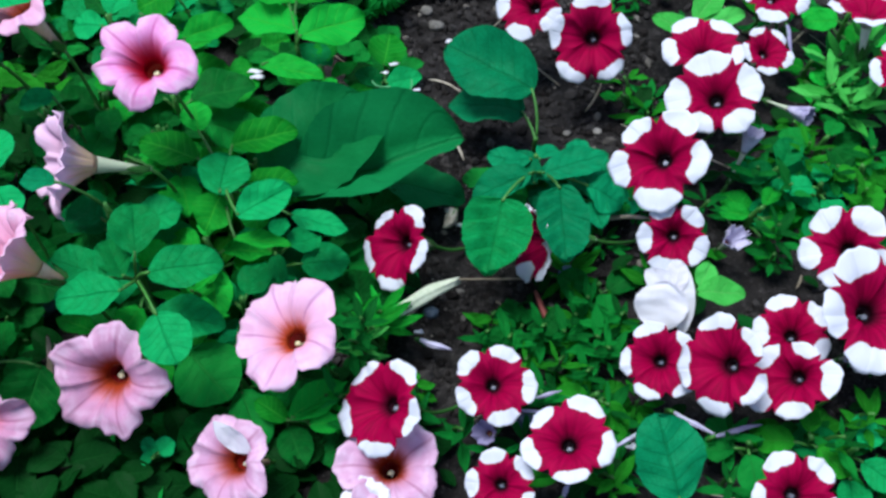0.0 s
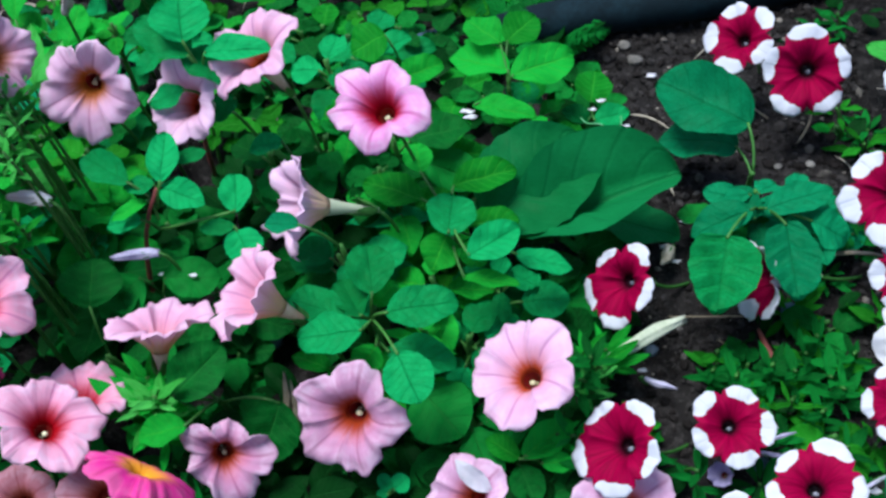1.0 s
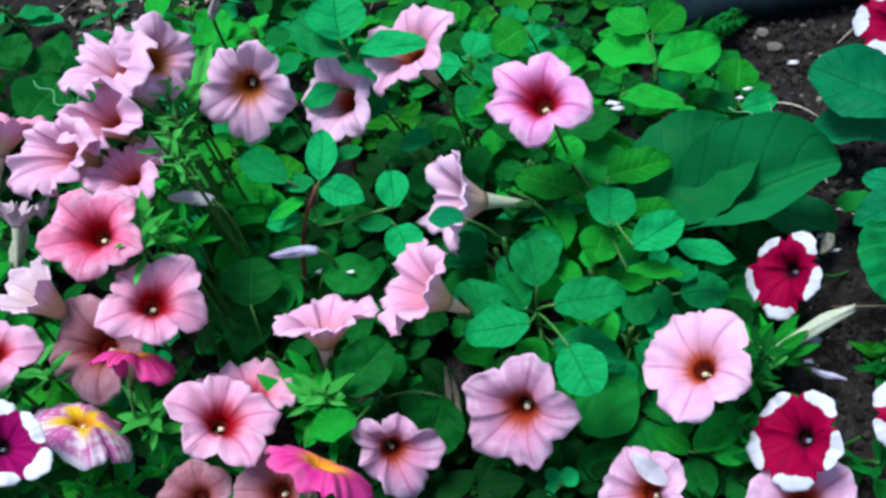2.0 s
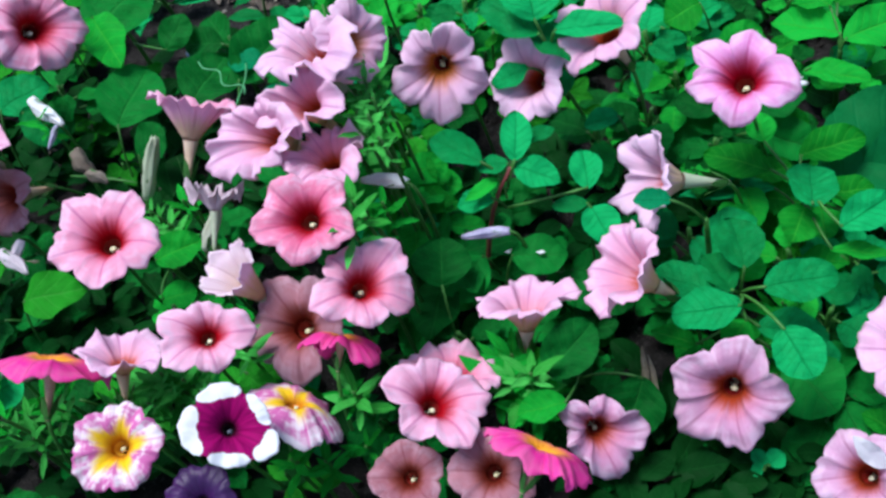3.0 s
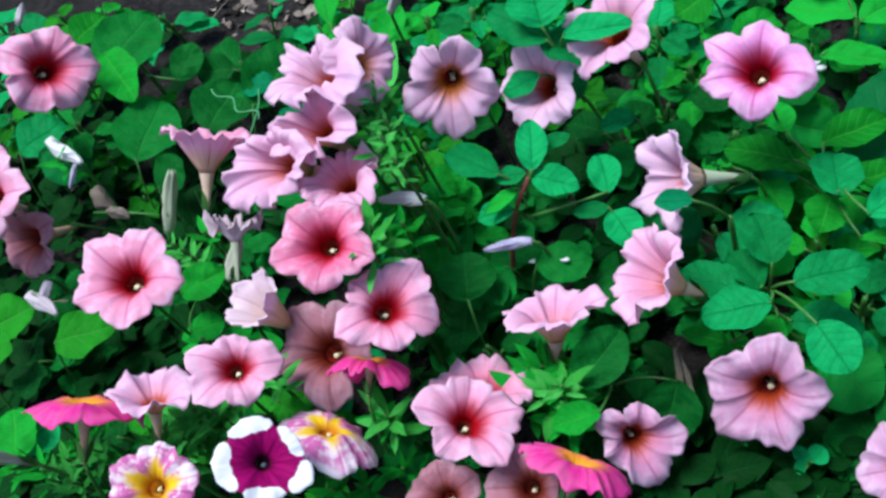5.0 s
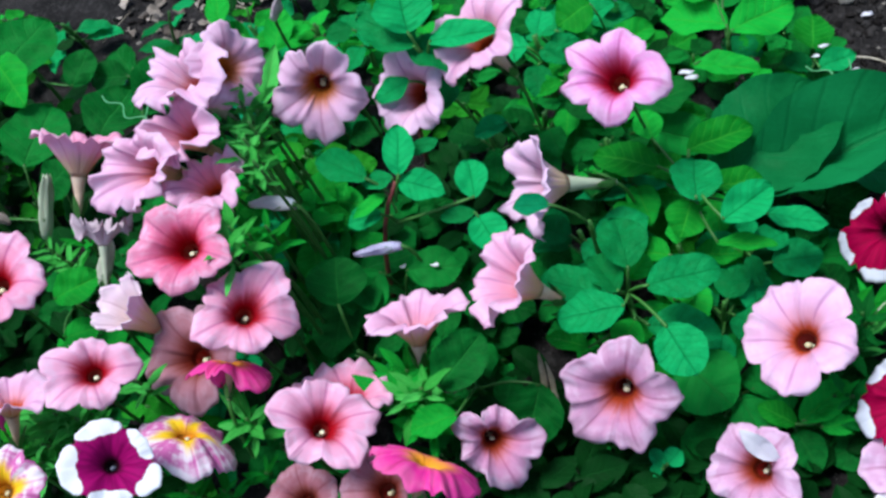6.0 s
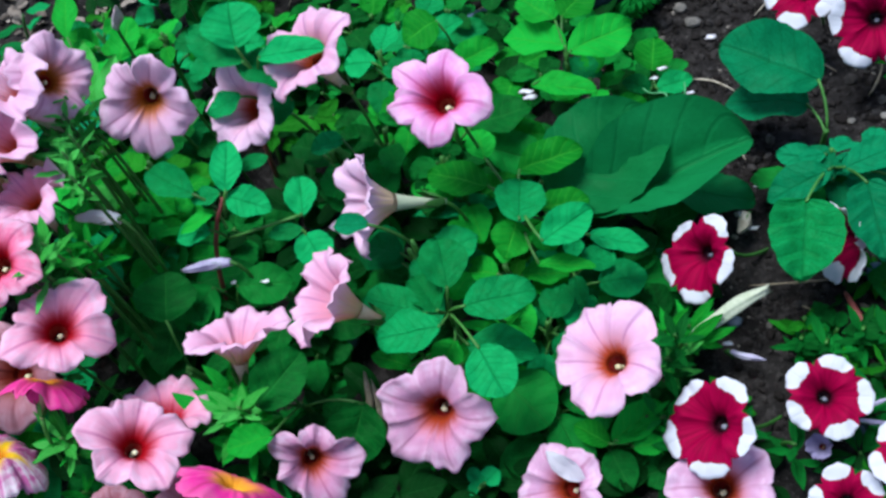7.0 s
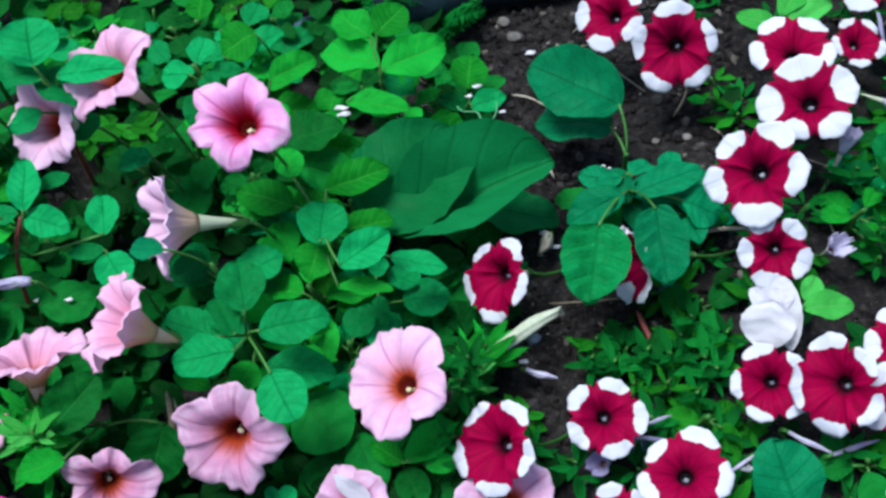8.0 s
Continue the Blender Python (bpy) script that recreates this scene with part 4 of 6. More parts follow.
flower('blush', (-0.2757, 0.5723, 0.2039), (-0.30, -0.21, 0.93), 0.0366, 0, flare=0.7, star=0.15, ruffle=0.2)
flower('dusky', (-0.1982, 0.3545, 0.0882), (-0.14, -0.75, 0.65), 0.0386, 0, notch=0.03, star=0.2, flare=0.5, lobes=((72, 1.01), (152, 0.97), (221, 1.08), (285, 0.95), (353, 0.94)))
flower('dusky', (-0.2754, 0.3350, 0.0744), (0.39, -0.65, 0.65), 0.0304, 0, ruffle=0.2, star=0.2, flare=0.6, lobes=((71, 0.77), (131, 1.08), (179, 0.76), (279, 1.13), (345, 1.08)))
flower('magenta', (-0.2995, 0.3009, 0.1272), (0.45, 0.72, 0.53), 0.0280, 0, flare=0.3, ruffle=0.2, droop=0.1, close=-0.3)
flower('faded', (-0.3371, 0.2939, 0.0998), (0.02, -0.40, 0.92), 0.0281, 0)
flower('faded', (-0.3927, 0.2941, 0.0892), (0.02, -0.40, 0.92), 0.0254, 0)
flower('blush', (-0.0909, 0.3819, 0.1023), (-0.31, -0.18, 0.93), 0.0364, 0, notch=0.13, star=0.06, flare=0.45, lobes=((71, 1.01), (139, 1.06), (201, 0.94), (276, 1.01), (358, 0.91)))
low = flower('dusky', (-0.1255, 0.3152, 0.0637), (-0.40, -0.42, 0.81), 0.0309, 12, flare=0.65, star=0.13)
fold = leaf(low, 'lance', 'white', (-0.1293, 0.3275, 0.0893), (-0.1077, 0.3141, 0.0709), 0.0125, (-0.15, -0.60, 0.79), 'white lobe folded over the face')
fold.name = "folded_lobe"
flower('dusky', (-0.0305, 0.3248, 0.0427), (0.00, -0.23, 0.97), 0.0344, 0)
flower('white', (-0.0433, 0.3025, 0.0355), (0.00, -0.38, 0.92), 0.0168, 0)
# crimson and white flowers
flower('star', (0.1141, 0.6667, 0.0820), (-0.17, -0.80, 0.58), 0.0346, 0, star=0.17, notch=0.11, flare=0.5, lobes=((18, 0.93), (94, 1.05), (170, 0.96), (242, 1.05), (306, 0.99)))
flower('star', (0.0687, 0.7151, 0.0793), (-0.40, -0.47, 0.79), 0.0303, 0, star=0.17, notch=0.11)
flower('broad_star', (0.1958, 0.5874, 0.0979), (-0.24, -0.41, 0.88), 0.0335, 0, star=0.17, flare=0.5, lobes=((18, 1.00), (105, 1.01), (191, 1.09), (244, 0.89), (311, 1.01)))
flower('star', (0.1971, 0.6480, 0.0916), (-0.10, -0.11, 0.99), 0.0319, 20, star=0.17, notch=0.11)
flower('star', (0.2574, 0.6817, 0.0571), (0.20, -0.37, 0.91), 0.0218, 0, star=0.17, notch=0.11)
flower('broad_star', (0.1488, 0.5270, 0.0984), (-0.37, -0.48, 0.80), 0.0358, 0, star=0.22, notch=0.11, flare=0.5, lobes=((60, 1.01), (138, 0.90), (196, 1.03), (269, 1.07), (358, 0.98)))
flower('broad_star', (0.1583, 0.4858, 0.0618), (-0.19, -0.66, 0.73), 0.0257, 0, star=0.17, notch=0.11, flare=0.5, lobes=((56, 0.97), (112, 0.98), (187, 0.97), (257, 1.07), (337, 1.00)))
folded_flower((0.1491, 0.4388, 0.0647), (-0.18, -0.51, 0.84), (
    ((0.1486, 0.4409, 0.0703), (0.1383, 0.4156, 0.0528), 0.0345),
    ((0.1598, 0.4521, 0.0732), (0.1586, 0.4162, 0.0466), 0.0155),
    ((0.154, 0.4368, 0.0625), (0.1355, 0.4486, 0.0736), 0.0170),
    ((0.1541, 0.438, 0.0634), (0.1558, 0.4556, 0.0763), 0.0160)))
flower('star', (0.1381, 0.3869, 0.0589), (-0.25, -0.54, 0.80), 0.0257, 0, star=0.17, notch=0.11)
flower('star', (0.1738, 0.3740, 0.0747), (-0.56, -0.43, 0.71), 0.0308, 0, star=0.17, notch=0.11, flare=0.5, lobes=((59, 0.91), (108, 1.06), (201, 1.00), (272, 1.04), (334, 0.95)))
flower('star', (0.2142, 0.3676, 0.0728), (-0.55, -0.35, 0.76), 0.0273, 0, star=0.17, notch=0.11, flare=0.5, lobes=((23, 1.07), (80, 0.81), (161, 0.89), (234, 1.18), (285, 0.96)))
flower('star', (0.2262, 0.4098, 0.0597), (-0.10, -0.23, 0.97), 0.0262, 0, star=0.17, notch=0.11)
flower('broad_star', (0.2596, 0.4552, 0.0886), (-0.51, -0.37, 0.78), 0.0293, 0, star=0.17, notch=0.11, flare=0.5, lobes=((67, 1.05), (141, 0.98), (213, 1.01), (274, 0.94), (339, 1.01)))
flower('broad_star', (0.2675, 0.4005, 0.0953), (0.15, -0.42, 0.89), 0.0395, 5, star=0.17, notch=0.11)
flower('lilac', (0.2618, 0.3925, 0.0557), (0.20, -0.46, 0.86), 0.0143, 0, ruffle=0.4, close=0.4)
flower('star', (-0.0313, 0.4808, 0.0646), (-0.61, -0.45, 0.65), 0.0299, 0, star=0.17, notch=0.11, flare=0.5, lobes=((59, 1.00), (137, 0.76), (221, 1.07), (271, 1.15), (353, 0.97)))
flower('broad_star', (0.0655, 0.4951, 0.0450), (-0.92, -0.28, 0.27), 0.0340, 15, close=0.15, star=0.17, notch=0.11)
flower('star', (0.0346, 0.3679, 0.0635), (0.06, -0.45, 0.89), 0.0260, 0, star=0.17, flare=0.5, lobes=((74, 0.97), (142, 1.01), (209, 0.98), (288, 1.01), (357, 1.03)))
flower('star', (-0.0347, 0.3514, 0.0682), (-0.51, -0.36, 0.78), 0.0313, 0, star=0.17, flare=0.5, lobes=((66, 0.97), (141, 0.92), (217, 1.08), (275, 1.04), (359, 0.92)))
flower('star', (0.0771, 0.3242, 0.0730), (-0.08, -0.18, 0.98), 0.0276, 0, star=0.17, flare=0.5, lobes=((70, 1.05), (149, 0.92), (201, 1.06), (283, 0.95), (351, 1.01)))
flower('star', (0.0371, 0.3082, 0.0473), (-0.10, -0.47, 0.88), 0.0221, 0, star=0.17, notch=0.11)
flower('star', (0.2002, 0.2852, 0.0802), (0.00, -0.48, 0.88), 0.0259, 10, star=0.17, notch=0.11)
flower('star', (0.2706, 0.7387, 0.0714), (0.10, -0.28, 0.96), 0.0310, 0, star=0.17, notch=0.11)
flower('star', (0.3281, 0.6850, 0.0970), (0.00, 0.31, 0.95), 0.0330, 0, star=0.17, notch=0.11)
flower('star', (0.3494, 0.6301, 0.0806), (0.00, -0.38, 0.92), 0.0301, 0, star=0.17, notch=0.11)
flower('star', (0.0509, 0.5868, 0.0334), (-0.30, -0.25, 0.92), 0.0095, 0, star=0.17, notch=0.11)
flower('lilac', (0.2279, 0.5833, 0.0574), (0.30, 0.28, 0.91), 0.0135, 0, flare=0.9, length=2.2, close=0.5)
flower('lilac', (0.2773, 0.6254, 0.0409), (0.70, -0.69, 0.20), 0.0132, 0, flare=0.9, length=1.8, close=0.5)
flower('lilac', (0.2057, 0.5014, 0.0389), (0.30, -0.35, 0.89), 0.0144, 0, ruffle=0.5, close=0.45, flare=0.7)
flower('lilac', (0.0294, 0.3506, 0.0337), (-0.30, -0.45, 0.84), 0.0120, 0, ruffle=0.4, close=0.4, flare=0.7)
# broad-leaved weeds
plant = weed((-0.1115, 0.6646), (-0.1116, 0.6527, 0.0908), 'stem', 'broad-leaved weed with bright green oval leaves')
hung_leaf(plant, 'ovate', 'bright', (-0.1106, 0.6604, 0.1007), (-0.1609, 0.6849, 0.1013), 0.0306, (0.22, -0.32, 0.92))
hung_leaf(plant, 'ovate', 'bright', (-0.1089, 0.6536, 0.1007), (-0.0580, 0.6821, 0.0999), 0.0347, (0.21, -0.46, 0.86))
hung_leaf(plant, 'ovate', 'bright', (-0.1174, 0.6796, 0.1107), (-0.1450, 0.7072, 0.1208), 0.0300, (0.22, -0.32, 0.92))
hung_leaf(plant, 'ovate', 'bright', (-0.1131, 0.6821, 0.1106), (-0.0908, 0.7059, 0.1201), 0.0300, (0.22, -0.32, 0.92))
hung_leaf(plant, 'ovate', 'bright', (-0.1393, 0.6376, 0.0863), (-0.0908, 0.6294, 0.0857), 0.0248, (0.22, -0.04, 0.98))
hung_leaf(plant, 'ovate', 'weed', (-0.1160, 0.6763, 0.0708), (-0.0876, 0.6582, 0.0705), 0.0266, (0.22, -0.04, 0.98))
hung_leaf(plant, 'ovate', 'bright', (-0.2004, 0.6625, 0.0917), (-0.1655, 0.6895, 0.0913), 0.0264, (0.22, -0.32, 0.92))
hung_leaf(plant, 'ovate', 'bright', (-0.2132, 0.7084, 0.1014), (-0.2401, 0.6932, 0.1014), 0.0362, (0.22, -0.32, 0.92))
plant = weed((-0.0482, 0.6925), (-0.0480, 0.6804, 0.0499), 'stem', 'small weed with a curled round leaf')
hung_leaf(plant, 'round', 'bright', (-0.0493, 0.6754, 0.0500), (-0.0435, 0.7089, 0.0597), 0.0310, (0.22, -0.16, 0.96))
hung_leaf(plant, 'ovate', 'weed', (-0.0466, 0.6594, 0.0450), (-0.0187, 0.6688, 0.0497), 0.0198, (0.22, -0.32, 0.92))
hung_leaf(plant, 'ovate', 'weed', (-0.0502, 0.6655, 0.0401), (-0.0707, 0.6711, 0.0503), 0.0178, (0.22, -0.32, 0.92))
trail(plant, (-0.0574, 0.6536, 0.0522), (-0.0305, 0.6337, 0.0520), (0.22, -0.37, 0.90), 0.0026, 1.5)
trail(plant, (-0.0305, 0.6337, 0.0520), (-0.0263, 0.6550, 0.0519), (0.22, -0.37, 0.90), 0.0017, 0.5)
plant = weed((-0.1240, 0.5627), (-0.1240, 0.5512, 0.0408), 'stem', 'dock plant with a very large dark green leaf', thick=0.003)
hung_leaf(plant, 'folded', 'dock', (-0.1058, 0.5377, 0.0500), (0.0133, 0.5649, 0.0850), 0.0763, (0.04, -0.28, 0.96))
hung_leaf(plant, 'round', 'dock', (-0.1257, 0.5346, 0.0650), (-0.0535, 0.5840, 0.1050), 0.0837, (0.05, -0.37, 0.93))
hung_leaf(plant, 'broad', 'dock', (-0.0425, 0.5666, 0.0305), (0.0146, 0.5545, 0.0355), 0.0394, (0.22, -0.16, 0.96))
hung_leaf(plant, 'lance', 'dock', (-0.1382, 0.5244, 0.0304), (-0.0657, 0.4598, 0.0199), 0.0452, (0.22, -0.16, 0.96))
plant = weed((-0.1450, 0.5251), (-0.1449, 0.5140, 0.1050), 'stem', 'bushy weed with oval green leaves')
hung_leaf(plant, 'round', 'weed', (-0.1423, 0.4807, 0.1147), (-0.1415, 0.5176, 0.1200), 0.0345, (0.22, -0.37, 0.90))
hung_leaf(plant, 'ovate', 'weed', (-0.1275, 0.4582, 0.1195), (-0.0938, 0.4796, 0.1246), 0.0254, (0.22, -0.37, 0.90))
hung_leaf(plant, 'ovate', 'bright', (-0.1661, 0.5263, 0.1004), (-0.2117, 0.5485, 0.1008), 0.0302, (0.22, -0.16, 0.96))
hung_leaf(plant, 'ovate', 'bright', (-0.1470, 0.5431, 0.0957), (-0.1019, 0.5584, 0.1006), 0.0283, (0.22, -0.27, 0.94))
hung_leaf(plant, 'ovate', 'bright', (-0.1460, 0.4938, 0.0998), (-0.1544, 0.4701, 0.0948), 0.0281, (0.22, -0.27, 0.94))
hung_leaf(plant, 'ovate', 'weed', (-0.0998, 0.4840, 0.0897), (-0.0611, 0.4784, 0.0850), 0.0192, (0.22, -0.04, 0.98))
hung_leaf(plant, 'ovate', 'bright', (-0.1328, 0.4565, 0.0996), (-0.0954, 0.4543, 0.0995), 0.0144, (0.21, 0.09, 0.97))
hung_leaf(plant, 'lance', 'weed', (-0.1617, 0.5359, 0.0707), (-0.2333, 0.5466, 0.0609), 0.0221, (0.22, -0.04, 0.98))
hung_leaf(plant, 'ovate', 'bright', (-0.1698, 0.5523, 0.1009), (-0.1743, 0.5731, 0.1113), 0.0218, (0.22, -0.37, 0.90))
hung_leaf(plant, 'ovate', 'bright', (-0.1334, 0.5103, 0.0900), (-0.0991, 0.5208, 0.0901), 0.0229, (0.22, -0.04, 0.98))
plant = weed((-0.1899, 0.4356), (-0.1901, 0.4240, 0.1004), 'stem', 'weed with a rosette of smooth oval leaves')
hung_leaf(plant, 'round', 'weed', (-0.1755, 0.4117, 0.1213), (-0.1320, 0.4183, 0.1275), 0.0281, (0.22, -0.27, 0.94))
hung_leaf(plant, 'round', 'weed', (-0.1887, 0.3988, 0.1204), (-0.2309, 0.3962, 0.1208), 0.0285, (0.22, -0.21, 0.95))
hung_leaf(plant, 'round', 'weed', (-0.2044, 0.4159, 0.1106), (-0.2441, 0.4318, 0.1157), 0.0274, (0.22, -0.27, 0.94))
hung_leaf(plant, 'ovate', 'weed', (-0.1862, 0.4275, 0.1202), (-0.1916, 0.4650, 0.1300), 0.0321, (0.21, -0.46, 0.86))
hung_leaf(plant, 'round', 'weed', (-0.1651, 0.3824, 0.1201), (-0.1495, 0.3522, 0.1150), 0.0315, (0.21, -0.46, 0.86))
hung_leaf(plant, 'ovate', 'weed', (-0.1938, 0.4171, 0.1104), (-0.2117, 0.4468, 0.1154), 0.0231, (0.22, -0.37, 0.90))
hung_leaf(plant, 'ovate', 'bright', (-0.1884, 0.4328, 0.1003), (-0.1752, 0.4505, 0.1050), 0.0179, (0.22, -0.32, 0.92))
hung_leaf(plant, 'ovate', 'bright', (-0.1860, 0.4086, 0.0905), (-0.1972, 0.3913, 0.0859), 0.0213, (0.22, -0.32, 0.92))
hung_leaf(plant, 'ovate', 'weed', (-0.1796, 0.4072, 0.0855), (-0.1347, 0.4067, 0.0798), 0.0284, (0.22, -0.16, 0.96))
hung_leaf(plant, 'lance', 'bright', (-0.2170, 0.3994, 0.0761), (-0.2490, 0.4188, 0.0711), 0.0180, (0.22, -0.16, 0.96))
hung_leaf(plant, 'ovate', 'dark', (-0.1614, 0.3962, 0.0604), (-0.1320, 0.3671, 0.0499), 0.0468, (0.22, -0.37, 0.90))
plant = weed((-0.3768, 0.4841), (-0.3370, 0.4950, 0.1498), 'red_stem', 'upright weed with a reddish stem and whorled oval leaves', thick=0.0018)
hung_leaf(plant, 'ovate', 'weed', (-0.3557, 0.4962, 0.1550), (-0.3973, 0.5214, 0.1600), 0.0232, (0.24, -0.43, 0.87))
hung_leaf(plant, 'ovate', 'weed', (-0.3331, 0.4956, 0.1550), (-0.3313, 0.5257, 0.1750), 0.0217, (0.22, -0.51, 0.83))
hung_leaf(plant, 'ovate', 'weed', (-0.3327, 0.5208, 0.1500), (-0.3092, 0.5254, 0.1550), 0.0113, (0.18, -0.37, 0.91))
hung_leaf(plant, 'ovate', 'weed', (-0.3350, 0.4962, 0.1500), (-0.3035, 0.4846, 0.1500), 0.0216, (0.19, -0.42, 0.89))
hung_leaf(plant, 'ovate', 'weed', (-0.2864, 0.4905, 0.1300), (-0.2904, 0.5211, 0.1400), 0.0230, (0.16, -0.43, 0.89))
hung_leaf(plant, 'ovate', 'weed', (-0.2864, 0.4822, 0.1250), (-0.3116, 0.4811, 0.1250), 0.0123, (0.16, -0.34, 0.93))
hung_leaf(plant, 'ovate', 'weed', (-0.2849, 0.4792, 0.1250), (-0.2691, 0.4536, 0.1200), 0.0257, (0.15, -0.40, 0.90))
hung_leaf(plant, 'ovate', 'weed', (-0.3518, 0.4853, 0.1300), (-0.3783, 0.4832, 0.1300), 0.0175, (0.21, -0.34, 0.92))
hung_leaf(plant, 'ovate', 'weed', (-0.3379, 0.4971, 0.1520), (-0.3614, 0.4972, 0.1520), 0.0140, (0.20, -0.35, 0.91))
hung_leaf(plant, 'lance', 'bright', (-0.3465, 0.4947, 0.1398), (-0.3687, 0.4769, 0.1396), 0.0114, (0.28, -0.12, 0.95))
plant = weed((-0.3668, 0.6365), (-0.3072, 0.5653, 0.1896), 'red_stem', 'upright weed with a reddish stem and broad leaves', thick=0.0018)
hung_leaf(plant, 'broad', 'weed', (-0.3049, 0.5679, 0.2046), (-0.2590, 0.5672, 0.2099), 0.0230, (0.29, -0.18, 0.94))
hung_leaf(plant, 'broad', 'weed', (-0.3141, 0.5642, 0.2046), (-0.3547, 0.5916, 0.2194), 0.0311, (0.29, -0.33, 0.90))
hung_leaf(plant, 'broad', 'weed', (-0.3163, 0.5673, 0.2145), (-0.3217, 0.5952, 0.2345), 0.0405, (0.29, -0.52, 0.81))
hung_leaf(plant, 'broad', 'weed', (-0.3230, 0.5769, 0.1995), (-0.2895, 0.5566, 0.1947), 0.0264, (0.29, -0.18, 0.94))
hung_leaf(plant, 'ovate', 'weed', (-0.3267, 0.5653, 0.1746), (-0.3555, 0.5602, 0.1695), 0.0192, (0.29, -0.33, 0.90))
hung_leaf(plant, 'ovate', 'weed', (-0.3000, 0.5831, 0.1499), (-0.3200, 0.5691, 0.1448), 0.0198, (0.29, -0.28, 0.91))
hung_leaf(plant, 'ovate', 'weed', (-0.2698, 0.5677, 0.1204), (-0.2956, 0.5639, 0.1201), 0.0191, (0.29, -0.18, 0.94))
plant = weed((-0.7479, 0.7593), (-0.7479, 0.7473, 0.1000), 'stem', 'broad-leaved plant with large round leaves')
hung_leaf(plant, 'broad', 'dark', (-0.7684, 0.7245, 0.1100), (-0.7339, 0.7940, 0.1200), 0.0631, (0.29, -0.43, 0.85))
hung_leaf(plant, 'round', 'bright', (-0.7585, 0.7278, 0.1300), (-0.7148, 0.6743, 0.1250), 0.0388, (0.29, -0.43, 0.85))
hung_leaf(plant, 'broad', 'dark', (-0.7137, 0.6221, 0.0900), (-0.6970, 0.6834, 0.1100), 0.0617, (0.29, -0.43, 0.85))
hung_leaf(plant, 'ovate', 'dark', (-0.6969, 0.7187, 0.0900), (-0.6809, 0.7475, 0.1100), 0.0313, (0.29, -0.43, 0.85))
hung_leaf(plant, 'broad', 'dark', (-0.6565, 0.6579, 0.0800), (-0.6390, 0.7167, 0.0900), 0.0550, (0.29, -0.38, 0.88))
hung_leaf(plant, 'broad', 'dark', (-0.6112, 0.6694, 0.0900), (-0.5673, 0.7268, 0.1100), 0.0542, (0.29, -0.33, 0.90))
trail(plant, (-0.6530, 0.6919, 0.0950), (-0.5956, 0.6453, 0.0950), (0.29, -0.33, 0.90), 0.0040, 2.0)
trail(plant, (-0.6017, 0.6324, 0.0920), (-0.6025, 0.6809, 0.0980), (0.29, -0.33, 0.90), 0.0024, 0.5)
hung_leaf(plant, 'ovate', 'dark', (-0.6885, 0.5952, 0.0800), (-0.6603, 0.6063, 0.1000), 0.0388, (0.29, -0.28, 0.91))
hung_leaf(plant, 'round', 'weed', (-0.9039, 0.7744, 0.1000), (-0.8710, 0.7907, 0.1100), 0.0396, (0.29, -0.28, 0.91))
hung_leaf(plant, 'ovate', 'weed', (-0.8374, 0.6423, 0.1000), (-0.8000, 0.6703, 0.1100), 0.0463, (0.29, -0.28, 0.91))
hung_leaf(plant, 'ovate', 'weed', (-0.8121, 0.6391, 0.1000), (-0.7683, 0.6154, 0.0900), 0.0357, (0.29, -0.28, 0.91))
hung_leaf(plant, 'ovate', 'bright', (-0.8192, 0.7729, 0.1100), (-0.7935, 0.8060, 0.1200), 0.0384, (0.29, -0.28, 0.91))
plant = weed((-0.6175, 0.4835), (-0.6175, 0.4715, 0.0804), 'stem', 'leafy petunia shoot with rounded leaves')
hung_leaf(plant, 'round', 'bright', (-0.6074, 0.4512, 0.1155), (-0.5745, 0.4658, 0.1204), 0.0291, (0.29, -0.28, 0.91))
hung_leaf(plant, 'round', 'bright', (-0.6072, 0.4330, 0.0905), (-0.5817, 0.4416, 0.0904), 0.0231, (0.29, -0.28, 0.91))
hung_leaf(plant, 'ovate', 'petunia', (-0.8044, 0.4615, 0.0800), (-0.7710, 0.4748, 0.0901), 0.0415, (0.29, -0.28, 0.91))
hung_leaf(plant, 'ovate', 'petunia', (-0.7380, 0.4415, 0.0802), (-0.6889, 0.4479, 0.0904), 0.0401, (0.29, -0.28, 0.91))
hung_leaf(plant, 'round', 'weed', (-0.7209, 0.3408, 0.1002), (-0.6925, 0.3584, 0.1004), 0.0343, (0.29, -0.28, 0.91))
hung_leaf(plant, 'ovate', 'petunia', (-0.7842, 0.4112, 0.0901), (-0.7850, 0.4468, 0.1001), 0.0351, (0.29, -0.28, 0.91))
plant = weed((-0.2962, 0.3985), (-0.2962, 0.3863, 0.0606), 'stem', 'petunia shoot with dark glossy leaves')
hung_leaf(plant, 'round', 'dark', (-0.3089, 0.3629, 0.1000), (-0.2788, 0.3897, 0.1155), 0.0332, (0.29, -0.33, 0.90))
hung_leaf(plant, 'ovate', 'petunia', (-0.3071, 0.3814, 0.0902), (-0.3420, 0.3760, 0.0796), 0.0251, (0.28, -0.12, 0.95))
hung_leaf(plant, 'ovate', 'bright', (-0.2944, 0.3424, 0.1002), (-0.3259, 0.3353, 0.0996), 0.0205, (0.28, -0.12, 0.95))
hung_leaf(plant, 'ovate', 'dark', (-0.3671, 0.4756, 0.0799), (-0.3918, 0.4446, 0.0696), 0.0360, (0.29, -0.28, 0.91))
hung_leaf(plant, 'ovate', 'dark', (-0.3444, 0.4665, 0.0900), (-0.3052, 0.4681, 0.0904), 0.0312, (0.29, -0.28, 0.91))
